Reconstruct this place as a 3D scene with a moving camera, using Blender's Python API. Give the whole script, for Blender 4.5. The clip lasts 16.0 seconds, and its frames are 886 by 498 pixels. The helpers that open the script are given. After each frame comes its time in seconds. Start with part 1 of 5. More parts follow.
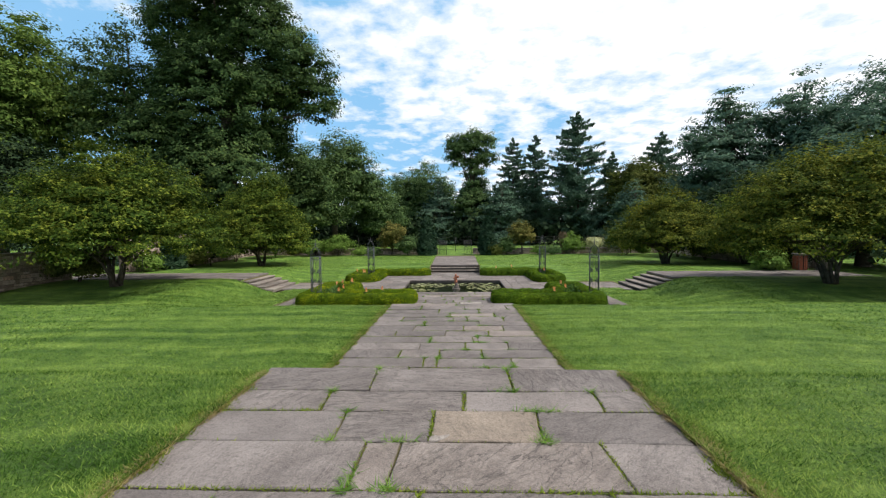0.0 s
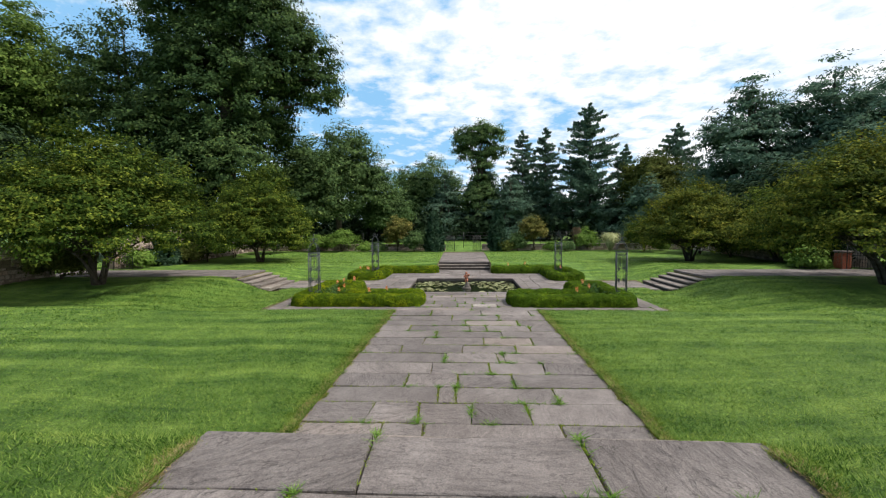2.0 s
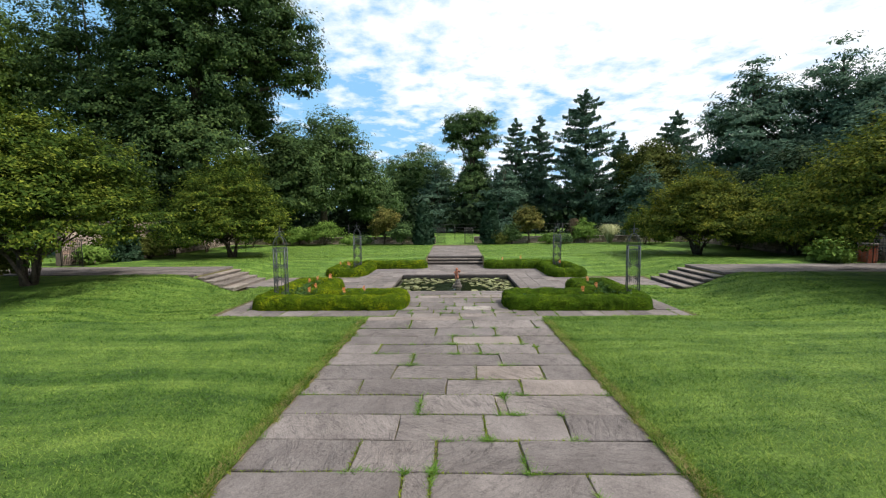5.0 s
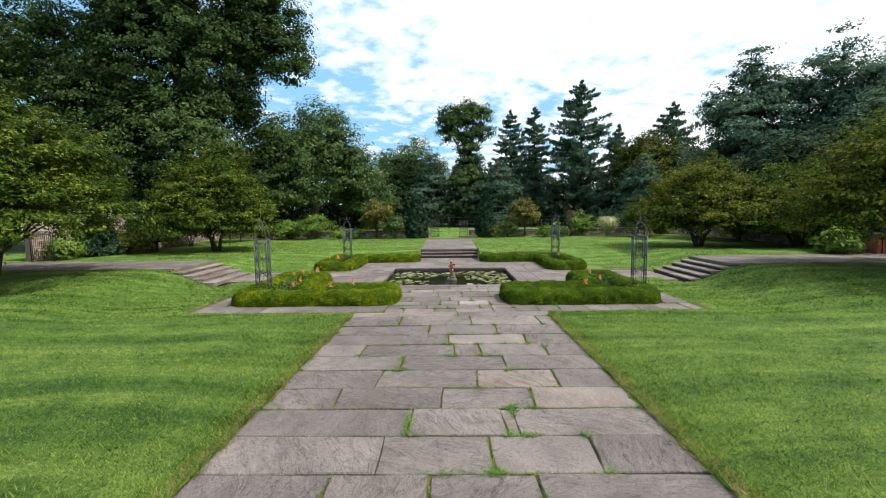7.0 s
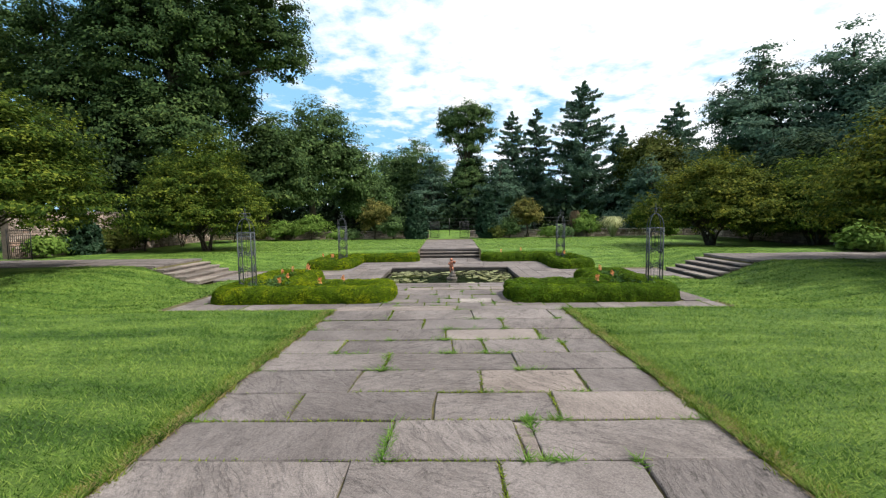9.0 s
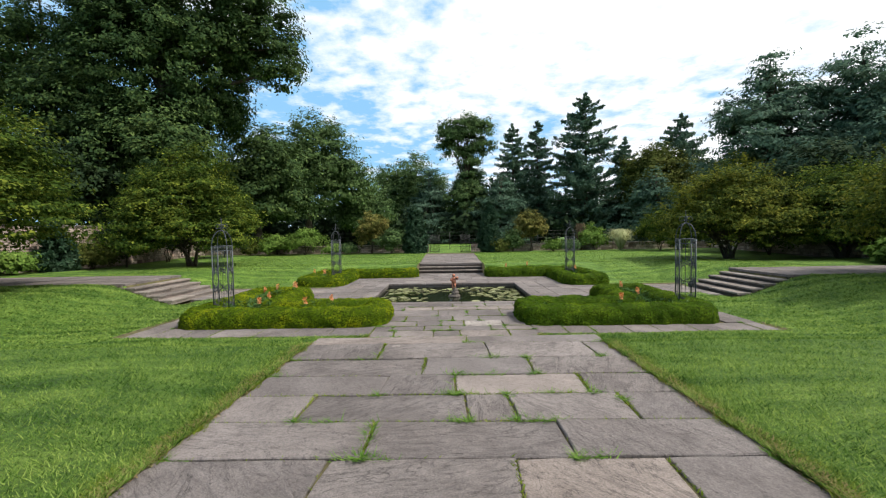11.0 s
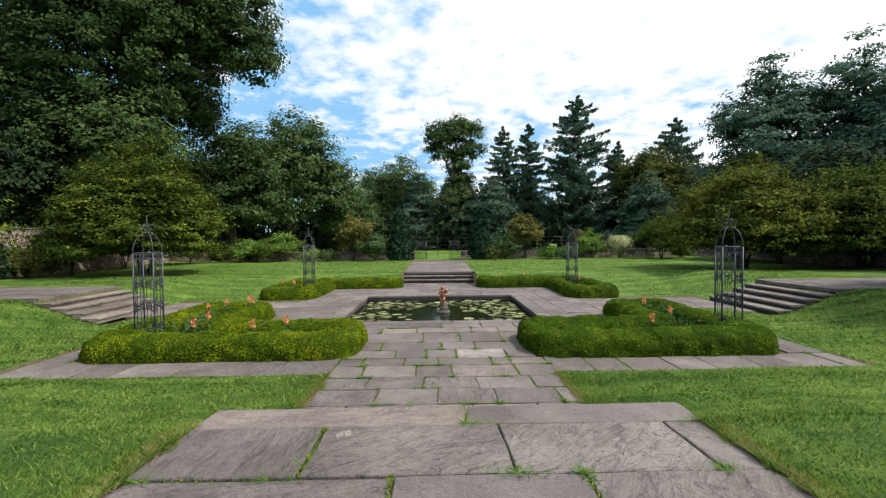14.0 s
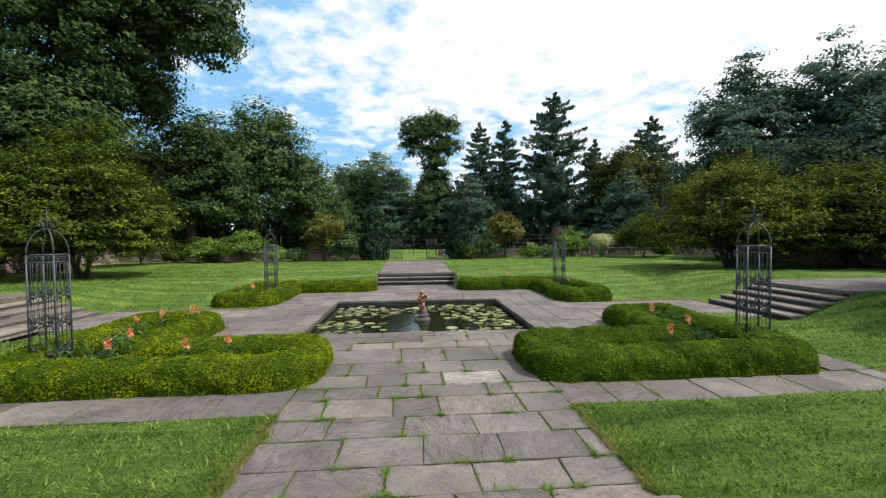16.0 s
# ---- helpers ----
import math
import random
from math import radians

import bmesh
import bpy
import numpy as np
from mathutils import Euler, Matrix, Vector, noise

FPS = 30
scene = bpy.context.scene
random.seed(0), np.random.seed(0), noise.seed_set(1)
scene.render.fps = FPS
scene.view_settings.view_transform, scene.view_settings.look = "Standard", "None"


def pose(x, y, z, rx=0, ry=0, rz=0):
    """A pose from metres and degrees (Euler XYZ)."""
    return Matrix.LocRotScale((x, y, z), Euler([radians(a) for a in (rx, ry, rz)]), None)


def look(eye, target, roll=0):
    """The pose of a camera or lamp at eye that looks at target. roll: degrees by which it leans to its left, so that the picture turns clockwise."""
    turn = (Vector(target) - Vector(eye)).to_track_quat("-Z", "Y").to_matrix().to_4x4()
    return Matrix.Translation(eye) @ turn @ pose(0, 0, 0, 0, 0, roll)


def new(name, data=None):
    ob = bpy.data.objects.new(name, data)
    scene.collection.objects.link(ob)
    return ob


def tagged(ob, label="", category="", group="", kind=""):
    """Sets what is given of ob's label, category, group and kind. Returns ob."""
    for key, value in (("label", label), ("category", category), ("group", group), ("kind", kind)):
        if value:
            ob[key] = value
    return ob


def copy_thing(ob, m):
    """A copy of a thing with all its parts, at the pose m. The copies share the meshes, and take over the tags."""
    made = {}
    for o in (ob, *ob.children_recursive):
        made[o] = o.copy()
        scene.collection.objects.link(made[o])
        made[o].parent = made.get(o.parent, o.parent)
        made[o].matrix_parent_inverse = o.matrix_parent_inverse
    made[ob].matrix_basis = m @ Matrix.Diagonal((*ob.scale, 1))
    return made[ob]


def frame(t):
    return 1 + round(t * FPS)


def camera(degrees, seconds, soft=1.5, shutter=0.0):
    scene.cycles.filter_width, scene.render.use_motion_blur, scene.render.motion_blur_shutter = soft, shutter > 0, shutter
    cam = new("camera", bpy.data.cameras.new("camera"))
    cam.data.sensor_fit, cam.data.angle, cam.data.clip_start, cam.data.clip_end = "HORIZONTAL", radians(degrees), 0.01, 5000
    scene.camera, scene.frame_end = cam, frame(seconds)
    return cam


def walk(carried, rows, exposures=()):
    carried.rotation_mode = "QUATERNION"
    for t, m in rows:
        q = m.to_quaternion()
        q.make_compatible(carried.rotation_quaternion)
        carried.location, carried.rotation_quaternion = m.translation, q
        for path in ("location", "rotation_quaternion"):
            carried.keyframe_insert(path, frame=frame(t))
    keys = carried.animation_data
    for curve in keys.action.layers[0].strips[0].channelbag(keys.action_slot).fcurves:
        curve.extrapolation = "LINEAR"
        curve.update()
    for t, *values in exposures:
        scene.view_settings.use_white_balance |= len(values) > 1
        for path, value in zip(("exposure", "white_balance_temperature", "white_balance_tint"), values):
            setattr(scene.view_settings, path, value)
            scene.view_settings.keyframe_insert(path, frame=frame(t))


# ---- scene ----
cam = camera(93.2, 16.0, 1.2)
# seconds, eye, a point ahead, lean
PATH = [
    (0, (0.204, -0.048, 1.736), (0.136, 1.948, 1.642), -0.5),
    (0.5, (0.156, 0.465, 1.669), (0.082, 2.46, 1.56), -0.5),
    (1, (0.072, 0.94, 1.669), (-0.01, 2.935, 1.556), -0.5),
    (1.5, (-0.068, 1.4, 1.692), (-0.164, 3.395, 1.586), -0.4),
    (2, (-0.089, 1.897, 1.654), (-0.184, 3.892, 1.54), -0.4),
    (2.5, (-0.139, 2.391, 1.657), (-0.21, 4.385, 1.525), -0.4),
    (3, (-0.084, 2.803, 1.581), (-0.154, 4.797, 1.442), -0.5),
    (3.5, (-0.036, 3.224, 1.58), (-0.107, 5.217, 1.434), -0.4),
    (6, (0.046, 4.979, 1.535), (0.0, 6.973, 1.379), -0.6),
    (6.5, (0.045, 5.189, 1.452), (0.006, 7.182, 1.287), -0.6),
    (7, (0.003, 5.476, 1.327), (-0.027, 7.468, 1.153), -0.7),
    (7.5, (0.086, 5.768, 1.154), (0.063, 7.759, 0.97), -0.8),
    (8, (0.067, 6.058, 1.055), (0.033, 8.049, 0.867), -0.8),
    (8.5, (0.014, 6.321, 0.944), (-0.025, 8.314, 0.78), -0.8),
    (9, (0.048, 6.643, 0.802), (0.014, 8.638, 0.656), -0.7),
    (9.5, (-0.022, 7.07, 0.704), (-0.065, 9.066, 0.589), -0.8),
    (12, (-0.076, 9.131, 0.695), (-0.097, 11.129, 0.626), -1.0),
    (12.5, (-0.051, 9.553, 0.699), (-0.071, 11.552, 0.638), -1.0),
    (13, (-0.001, 10.002, 0.704), (0.001, 12.001, 0.647), -0.9),
    (13.5, (-0.029, 10.449, 0.685), (-0.009, 12.449, 0.631), -0.8),
    (14, (-0.077, 10.886, 0.659), (-0.049, 12.885, 0.61), -0.6),
    (14.5, (-0.121, 11.342, 0.673), (-0.046, 13.339, 0.598), -0.6),
    (15, (-0.178, 11.776, 0.686), (-0.104, 13.774, 0.632), -0.6),
    (15.5, (-0.202, 12.179, 0.671), (-0.122, 14.176, 0.618), -0.6),
    (16, (-0.199, 12.617, 0.651), (-0.05, 14.61, 0.594), -0.6),
]
walk(cam, [(t, look(eye, target, roll)) for t, eye, target, roll in PATH],
     ((0, 0.08), (2, 0.11), (3.5, 0.15), (6, 0.22), (8, 0.34), (9.5, 0.27), (12, 0.15), (14, 0.12), (16, 0.12)))


# ---- world, sun and exposure ----
SUN_EL, SUN_AZ = radians(54), radians(104)   # azimuth clockwise from the walk's heading
world = bpy.data.worlds.new("world")
scene.world = world
world.use_nodes = True


def nodes_of(tree):
    tree.nodes.clear()
    return tree.nodes, tree.links


def math_node(N, L, op, a, b=None, clamp=False):
    n = N.new("ShaderNodeMath")
    n.operation, n.use_clamp = op, clamp
    for i, v in enumerate((a, b)):
        if v is None:
            continue
        if isinstance(v, (int, float)):
            n.inputs[i].default_value = v
        else:
            L.new(v, n.inputs[i])
    return n.outputs[0]


def noise_node(N, L, vec, scale, detail=4.0, rough=0.55, dist=0.0):
    n = N.new("ShaderNodeTexNoise")
    n.inputs["Scale"].default_value, n.inputs["Detail"].default_value = scale, detail
    n.inputs["Roughness"].default_value, n.inputs["Distortion"].default_value = rough, dist
    if vec is not None:
        L.new(vec, n.inputs["Vector"])
    return n.outputs["Fac"]


def ramp_node(N, L, fac, stops):
    n = N.new("ShaderNodeValToRGB")
    while len(n.color_ramp.elements) < len(stops):
        n.color_ramp.elements.new(0.5)
    for e, (p, c) in zip(n.color_ramp.elements, stops):
        e.position = p
        e.color = (*c, 1) if len(c) == 3 else c
    L.new(fac, n.inputs["Fac"])
    return n.outputs["Color"]


def mix_node(N, L, fac, a, b, mode="MIX"):
    n = N.new("ShaderNodeMix")
    n.data_type, n.blend_type = "RGBA", mode
    for i, v in ((0, fac), (6, a), (7, b)):
        if isinstance(v, (int, float)):
            n.inputs[i].default_value = v
        elif isinstance(v, tuple):
            n.inputs[i].default_value = (*v, 1)
        else:
            L.new(v, n.inputs[i])
    return n.outputs[2]


def make_sky():
    N, L = nodes_of(world.node_tree)
    sky = N.new("ShaderNodeTexSky")
    sky.sky_type, sky.sun_disc = "NISHITA", False
    sky.sun_elevation, sky.sun_rotation = SUN_EL, SUN_AZ
    sky.dust_density, sky.ozone_density = 0.6, 2.0
    co = N.new("ShaderNodeTexCoord")
    sep = N.new("ShaderNodeSeparateXYZ")
    L.new(co.outputs["Generated"], sep.inputs[0])
    up = math_node(N, L, "MAXIMUM", sep.outputs["Z"], 0.0)
    den = math_node(N, L, "ADD", up, 0.16)
    px = math_node(N, L, "DIVIDE", sep.outputs["X"], den)
    py = math_node(N, L, "DIVIDE", sep.outputs["Y"], den)
    com = N.new("ShaderNodeCombineXYZ")
    L.new(px, com.inputs[0]), L.new(py, com.inputs[1])
    big = noise_node(N, L, com.outputs[0], 0.8, 3.0, 0.5, 0.0)
    fine = noise_node(N, L, com.outputs[0], 6.0, 5.0, 0.58, 0.0)
    # clouds thicken overhead and towards the sun, with blue gaps low ahead
    side = math_node(N, L, "MULTIPLY", sep.outputs["X"], 0.24)
    high = math_node(N, L, "MULTIPLY", up, 0.42)
    low = math_node(N, L, "MULTIPLY", math_node(N, L, "SUBTRACT", 0.13, up, True), 1.3)
    s = math_node(N, L, "ADD", math_node(N, L, "MULTIPLY", big, 0.62), math_node(N, L, "MULTIPLY", fine, 0.72))
    s = math_node(N, L, "ADD", s, math_node(N, L, "ADD", side, math_node(N, L, "ADD", high, low)))
    cover = ramp_node(N, L, s, ((0.67, (0.06, 0.06, 0.06)), (0.76, (0.55, 0.55, 0.55)), (0.87, (1, 1, 1))))
    blue = mix_node(N, L, 0.75, sky.outputs[0], (2.6, 6.3, 10.2))
    puff = ramp_node(N, L, fine, ((0.38, (0.91, 0.935, 0.97)), (0.56, (1, 1, 1))))
    white = mix_node(N, L, 1.0, puff, (10.3, 10.5, 10.9), "MULTIPLY")
    col = mix_node(N, L, cover, blue, white)
    bg = N.new("ShaderNodeBackground")
    bg.inputs["Strength"].default_value = 0.1
    L.new(col, bg.inputs["Color"])
    out = N.new("ShaderNodeOutputWorld")
    L.new(bg.outputs[0], out.inputs["Surface"])


make_sky()
sun = new("sun", bpy.data.lights.new("sun", "SUN"))
sun.data.energy, sun.data.angle, sun.data.color = 5.0, radians(2.0), (1.0, 0.95, 0.86)
sun_dir = Vector((math.sin(SUN_AZ) * math.cos(SUN_EL), math.cos(SUN_AZ) * math.cos(SUN_EL), math.sin(SUN_EL)))
sun.matrix_world = look(sun_dir * 60, (0, 0, 0))

# ---- levels of the garden ----
UP, LOW0, LOW1, COURT, SIDE, FAR0, FAR1, WATER = 0.0, -0.80, -0.92, -1.82, -1.03, -1.25, -1.05, -2.02


def smooth(a, b, v):
    t = np.clip((v - a) / (b - a), 0, 1)
    return t * t * (3 - 2 * t)


def path_z(y):
    """The long path's own fall."""
    return LOW0 + (LOW1 - LOW0) * np.clip((y - 6.25) / 8.5, 0, 1)


def lawn_z(x, y):
    """Height of the turf: terrace, bank, long lawn, bank, sunken court, and the banks round it."""
    x, y = np.asarray(x, float), np.asarray(y, float)
    ax = np.abs(x)
    z = UP + (path_z(y) - UP) * smooth(4.75, 6.5, y)
    sunk = 1 - smooth(10.3, 13.2, ax + 0.25 * np.sin(y * 0.9))
    far = FAR0 + (FAR1 - FAR0) * np.clip((y - 35) / 8, 0, 1)
    outer = SIDE + (far - SIDE) * smooth(30, 36, y)
    hollow = outer + (COURT - outer) * sunk
    stair = (ax > 9.8) & (y > 23.6) & (y < 27.1)
    hollow = np.where(stair, np.minimum(hollow, COURT + (SIDE - COURT) * np.clip((ax - 10.4) / 2.2, 0, 1) - 0.12), hollow)
    hollow = hollow + (outer - hollow) * smooth(28.6, 34.6, y)
    valley = -0.45 * smooth(11, 14, ax) * np.exp(-((y - 17.6) / 2.2) ** 2)
    z = z + (hollow + valley - z) * smooth(14.2, 16.25, y)
    relief = 0.02 * np.sin(x * 0.8 + 1.3 * np.sin(y * 0.31)) * np.sin(y * 0.55 + 0.4)
    return z + relief * smooth(2.6, 4, ax) + 0.02


PAVED = (  # x0, x1, y0, y1
    (-2.15, 2.15, -14, 5.08), (-2.2, 2.2, 5.08, 16.35), (-2.1, 2.1, 16.35, 19.5),
    (-8.5, 8.15, 18.5, 19.6), (-5.5, 5.5, 19.5, 32.4), (-8.4, -7.3, 19.5, 24.9), (7.0, 8.1, 19.5, 24.9),
    (-10.6, 10.5, 24.9, 28.0), (-2.0, 2.0, 32.0, 43.2), (-24, -10.4, 23.8, 27.1), (10.2, 24, 23.7, 26.9),
    (-7.4, 7.1, 20.2, 24.4), (-7.2, 6.9, 28.6, 32.8))


def paved(x, y):
    hit = np.zeros(np.shape(x), bool)
    for x0, x1, y0, y1 in PAVED:
        hit |= (x > x0) & (x < x1) & (y > y0) & (y < y1)
    return hit


def ground_z(x, y):
    z = lawn_z(x, y)
    ax = np.abs(x)
    z = np.where(paved(x, y), np.minimum(z, z - 0.075), z)
    on = (ax < 2.16) & (y <= 5.2)
    z = np.where(on, UP - 0.024 - 0.5 * smooth(4.4, 5.2, y), z)
    flight = (ax < 2.2) & (y > 5.0) & (y < 6.5)
    z = np.where(flight, LOW0 - 0.12, z)
    mid = (ax < 2.2) & (y >= 6.3) & (y <= 14.9)
    z = np.where(mid, path_z(y) - 0.024 - 0.6 * smooth(14.1, 14.9, y), z)
    flight2 = (ax < 2.2) & (y > 14.4) & (y < 16.5)
    z = np.where(flight2, COURT - 0.12, z)
    court = paved(x, y) & (y > 16.3) & (y < 33) & (ax < 10.3)
    z = np.where(court, COURT - 0.022, z)
    farp = (ax < 2.0) & (y > 32.0) & (y < 43.2)
    z = np.where(farp, np.where(y < 35.5, COURT - 0.1, FAR0 + (FAR1 - FAR0) * (y - 35) / 8 - 0.09), z)
    terr = (ax > 12.2) & (ax < 24) & (y > 23.8) & (y < 26.9)
    z = np.where(terr, SIDE - 0.08, z)
    pool = (ax < 3.35) & (y > 23.2) & (y < 29.4)
    return np.where(pool, COURT - 0.9, z)


# ---- materials ----
def material(name):
    m = bpy.data.materials.new(name)
    m.use_nodes = True
    N, L = nodes_of(m.node_tree)
    out = N.new("ShaderNodeOutputMaterial")
    p = N.new("ShaderNodeBsdfPrincipled")
    L.new(p.outputs[0], out.inputs["Surface"])
    return m, N, L, p, out


def bump(N, L, p, height, strength, distance):
    b = N.new("ShaderNodeBump")
    b.inputs["Strength"].default_value, b.inputs["Distance"].default_value = strength, distance
    L.new(height, b.inputs["Height"])
    L.new(b.outputs[0], p.inputs["Normal"])


def place(N, L, world_space=True):
    if world_space:
        return N.new("ShaderNodeNewGeometry").outputs["Position"]
    return N.new("ShaderNodeTexCoord").outputs["Object"]


def mow_streaks(N, L, pos):
    """Passes of the mower: uneven streaks across the lawn that follow the banks."""
    sep = N.new("ShaderNodeSeparateXYZ")
    L.new(pos, sep.inputs[0])
    com = N.new("ShaderNodeCombineXYZ")
    bend = math_node(N, L, "MULTIPLY", noise_node(N, L, pos, 0.16, 2), 2.4)
    along = math_node(N, L, "ADD", math_node(N, L, "ADD", sep.outputs["Y"], bend), math_node(N, L, "MULTIPLY", sep.outputs["Z"], 2.2))
    L.new(math_node(N, L, "MULTIPLY", sep.outputs["X"], 0.10), com.inputs[0])
    L.new(math_node(N, L, "MULTIPLY", along, 2.0), com.inputs[1])
    streak = noise_node(N, L, com.outputs[0], 1.0, 5, 0.68)
    wave = math_node(N, L, "SINE", math_node(N, L, "MULTIPLY", along, 5.6))
    return math_node(N, L, "ADD", math_node(N, L, "SUBTRACT", streak, 0.5), math_node(N, L, "MULTIPLY", wave, 0.05))


def grass_material():
    m, N, L, p, out = material("lawn_grass")
    pos = place(N, L)
    patch = noise_node(N, L, pos, 1.3, 5, 0.65)
    tuft = noise_node(N, L, pos, 22, 4, 0.7)
    blade = noise_node(N, L, pos, 150, 3, 0.75)
    f = math_node(N, L, "ADD", patch, math_node(N, L, "MULTIPLY", mow_streaks(N, L, pos), 0.8))
    base = ramp_node(N, L, f, ((0.28, (0.040, 0.090, 0.015)), (0.5, (0.082, 0.150, 0.026)), (0.74, (0.156, 0.236, 0.051))))
    base = mix_node(N, L, 0.85, base, ramp_node(N, L, tuft, ((0.32, (0.20, 0.24, 0.18)), (0.68, (0.80, 0.78, 0.70)))), "OVERLAY")
    base = mix_node(N, L, 0.8, base, ramp_node(N, L, blade, ((0.32, (0.16, 0.18, 0.16)), (0.68, (0.84, 0.84, 0.74)))), "OVERLAY")
    L.new(base, p.inputs["Base Color"])
    p.inputs["Roughness"].default_value = 0.75
    p.inputs["Specular IOR Level"].default_value = 0.2
    h = math_node(N, L, "ADD", math_node(N, L, "MULTIPLY", tuft, 0.7), math_node(N, L, "MULTIPLY", blade, 0.5))
    bump(N, L, p, h, 1.0, 0.06)
    return m


def stone_material(name, dark, mid, light, tint, random_object=True, scale=1.0, rough=0.78):
    """Cleft stone: each piece its own shade and grain, some split in wavy ledges, some smooth, with stains and pits."""
    m, N, L, p, out = material(name)
    pos = place(N, L)
    if random_object:
        rnd = N.new("ShaderNodeObjectInfo").outputs["Random"]
    else:
        rnd = N.new("ShaderNodeNewGeometry").outputs["Random Per Island"]
    second = math_node(N, L, "FRACT", math_node(N, L, "MULTIPLY", rnd, 13.7))
    turn = N.new("ShaderNodeVectorRotate")
    turn.rotation_type = "Z_AXIS"
    L.new(pos, turn.inputs["Vector"])
    L.new(math_node(N, L, "MULTIPLY", second, 6.28), turn.inputs["Angle"])
    off = N.new("ShaderNodeVectorMath")
    off.operation = "ADD"
    com = N.new("ShaderNodeCombineXYZ")
    L.new(math_node(N, L, "MULTIPLY", rnd, 37.0), com.inputs[2])
    L.new(turn.outputs[0], off.inputs[0]), L.new(com.outputs[0], off.inputs[1])
    v = off.outputs[0]
    stretch = N.new("ShaderNodeVectorMath")
    stretch.operation = "MULTIPLY"
    stretch.inputs[1].default_value = (1.0, 2.8, 1.0)
    L.new(v, stretch.inputs[0])
    # ledges where thin layers have come off, with a dark lip
    layer = noise_node(N, L, stretch.outputs[0], 0.9 * scale, 6, 0.60, 0.9)
    up = math_node(N, L, "MULTIPLY", layer, 9.0)
    ledge = math_node(N, L, "FLOOR", up)
    rest = math_node(N, L, "SUBTRACT", up, ledge)
    lip = ramp_node(N, L, rest, ((0.0, (0, 0, 0)), (0.13, (1, 1, 1))))
    much = ramp_node(N, L, second, ((0.1, (0.25, 0.25, 0.25)), (0.75, (1, 1, 1))))
    cleft = noise_node(N, L, stretch.outputs[0], 3.2 * scale, 8, 0.64, 1.2)
    blot = noise_node(N, L, v, 1.6 * scale, 6, 0.66)
    stain = noise_node(N, L, pos, 0.75, 5, 0.6)
    grain = noise_node(N, L, v, 75 * scale, 3, 0.75)
    pit = noise_node(N, L, v, 26 * scale, 4, 0.7)
    base = ramp_node(N, L, rnd, ((0.0, dark), (0.45, mid), (0.86, light), (1.0, tint)))
    base = mix_node(N, L, 0.55, base, ramp_node(N, L, blot, ((0.32, (0.30, 0.285, 0.28)), (0.68, (0.68, 0.67, 0.66)))), "OVERLAY")
    base = mix_node(N, L, 0.5, base, ramp_node(N, L, stain, ((0.35, (0.33, 0.31, 0.30)), (0.65, (0.66, 0.66, 0.66)))), "OVERLAY")
    base = mix_node(N, L, math_node(N, L, "MULTIPLY", much, 0.5), base, ramp_node(N, L, cleft, ((0.34, (0.22, 0.21, 0.21)), (0.50, (0.48, 0.475, 0.47)), (0.70, (0.62, 0.61, 0.605)))), "OVERLAY")
    base = mix_node(N, L, math_node(N, L, "MULTIPLY", math_node(N, L, "SUBTRACT", 1.0, lip), math_node(N, L, "MULTIPLY", much, 0.8)), base, (0.030, 0.026, 0.024))
    base = mix_node(N, L, 0.5, base, ramp_node(N, L, pit, ((0.30, (0.16, 0.155, 0.15)), (0.45, (0.5, 0.5, 0.5)), (0.75, (0.62, 0.62, 0.61)))), "OVERLAY")
    base = mix_node(N, L, 0.6, base, ramp_node(N, L, grain, ((0.3, (0.22, 0.22, 0.22)), (0.7, (0.78, 0.78, 0.78)))), "OVERLAY")
    L.new(base, p.inputs["Base Color"])
    p.inputs["Roughness"].default_value = rough
    p.inputs["Specular IOR Level"].default_value = 0.3
    h = math_node(N, L, "ADD", math_node(N, L, "MULTIPLY", ledge, 0.10), math_node(N, L, "MULTIPLY", cleft, 0.75))
    h = math_node(N, L, "MULTIPLY", h, much)
    h = math_node(N, L, "ADD", h, math_node(N, L, "ADD", math_node(N, L, "MULTIPLY", grain, 0.06), math_node(N, L, "MULTIPLY", pit, 0.14)))
    bump(N, L, p, h, 1.0, 0.05)
    return m


def leaf_material(name, dark, mid, light, translucent=0.25, clump=0.5, rough=0.7, single=0.32, mown=False, sprig=0.0, wide=1.0):
    """Leaves: each its own shade, with lighter and darker sprays through the crown."""
    m, N, L, p, out = material(name)
    pos = place(N, L)
    rnd = N.new("ShaderNodeNewGeometry").outputs["Random Per Island"]
    n = noise_node(N, L, pos, clump, 3, 0.6)
    if sprig:
        n = math_node(N, L, "ADD", math_node(N, L, "MULTIPLY", n, 0.6), math_node(N, L, "MULTIPLY", noise_node(N, L, pos, sprig, 2, 0.6), 0.4))
    f = math_node(N, L, "ADD", math_node(N, L, "MULTIPLY", rnd, single), math_node(N, L, "MULTIPLY", n, 1 - single))
    if mown:
        f = math_node(N, L, "ADD", f, math_node(N, L, "MULTIPLY", mow_streaks(N, L, pos), 0.7))
    base = ramp_node(N, L, f, ((0.5 - 0.22 * wide, dark), (0.5, mid), (0.5 + 0.24 * wide, light)))
    L.new(base, p.inputs["Base Color"])
    p.inputs["Roughness"].default_value = rough
    p.inputs["Specular IOR Level"].default_value = 0.04
    t = N.new("ShaderNodeBsdfTranslucent")
    L.new(base, t.inputs["Color"])
    mx = N.new("ShaderNodeMixShader")
    mx.inputs[0].default_value = translucent
    L.new(p.outputs[0], mx.inputs[1]), L.new(t.outputs[0], mx.inputs[2])
    L.new(mx.outputs[0], out.inputs["Surface"])
    return m


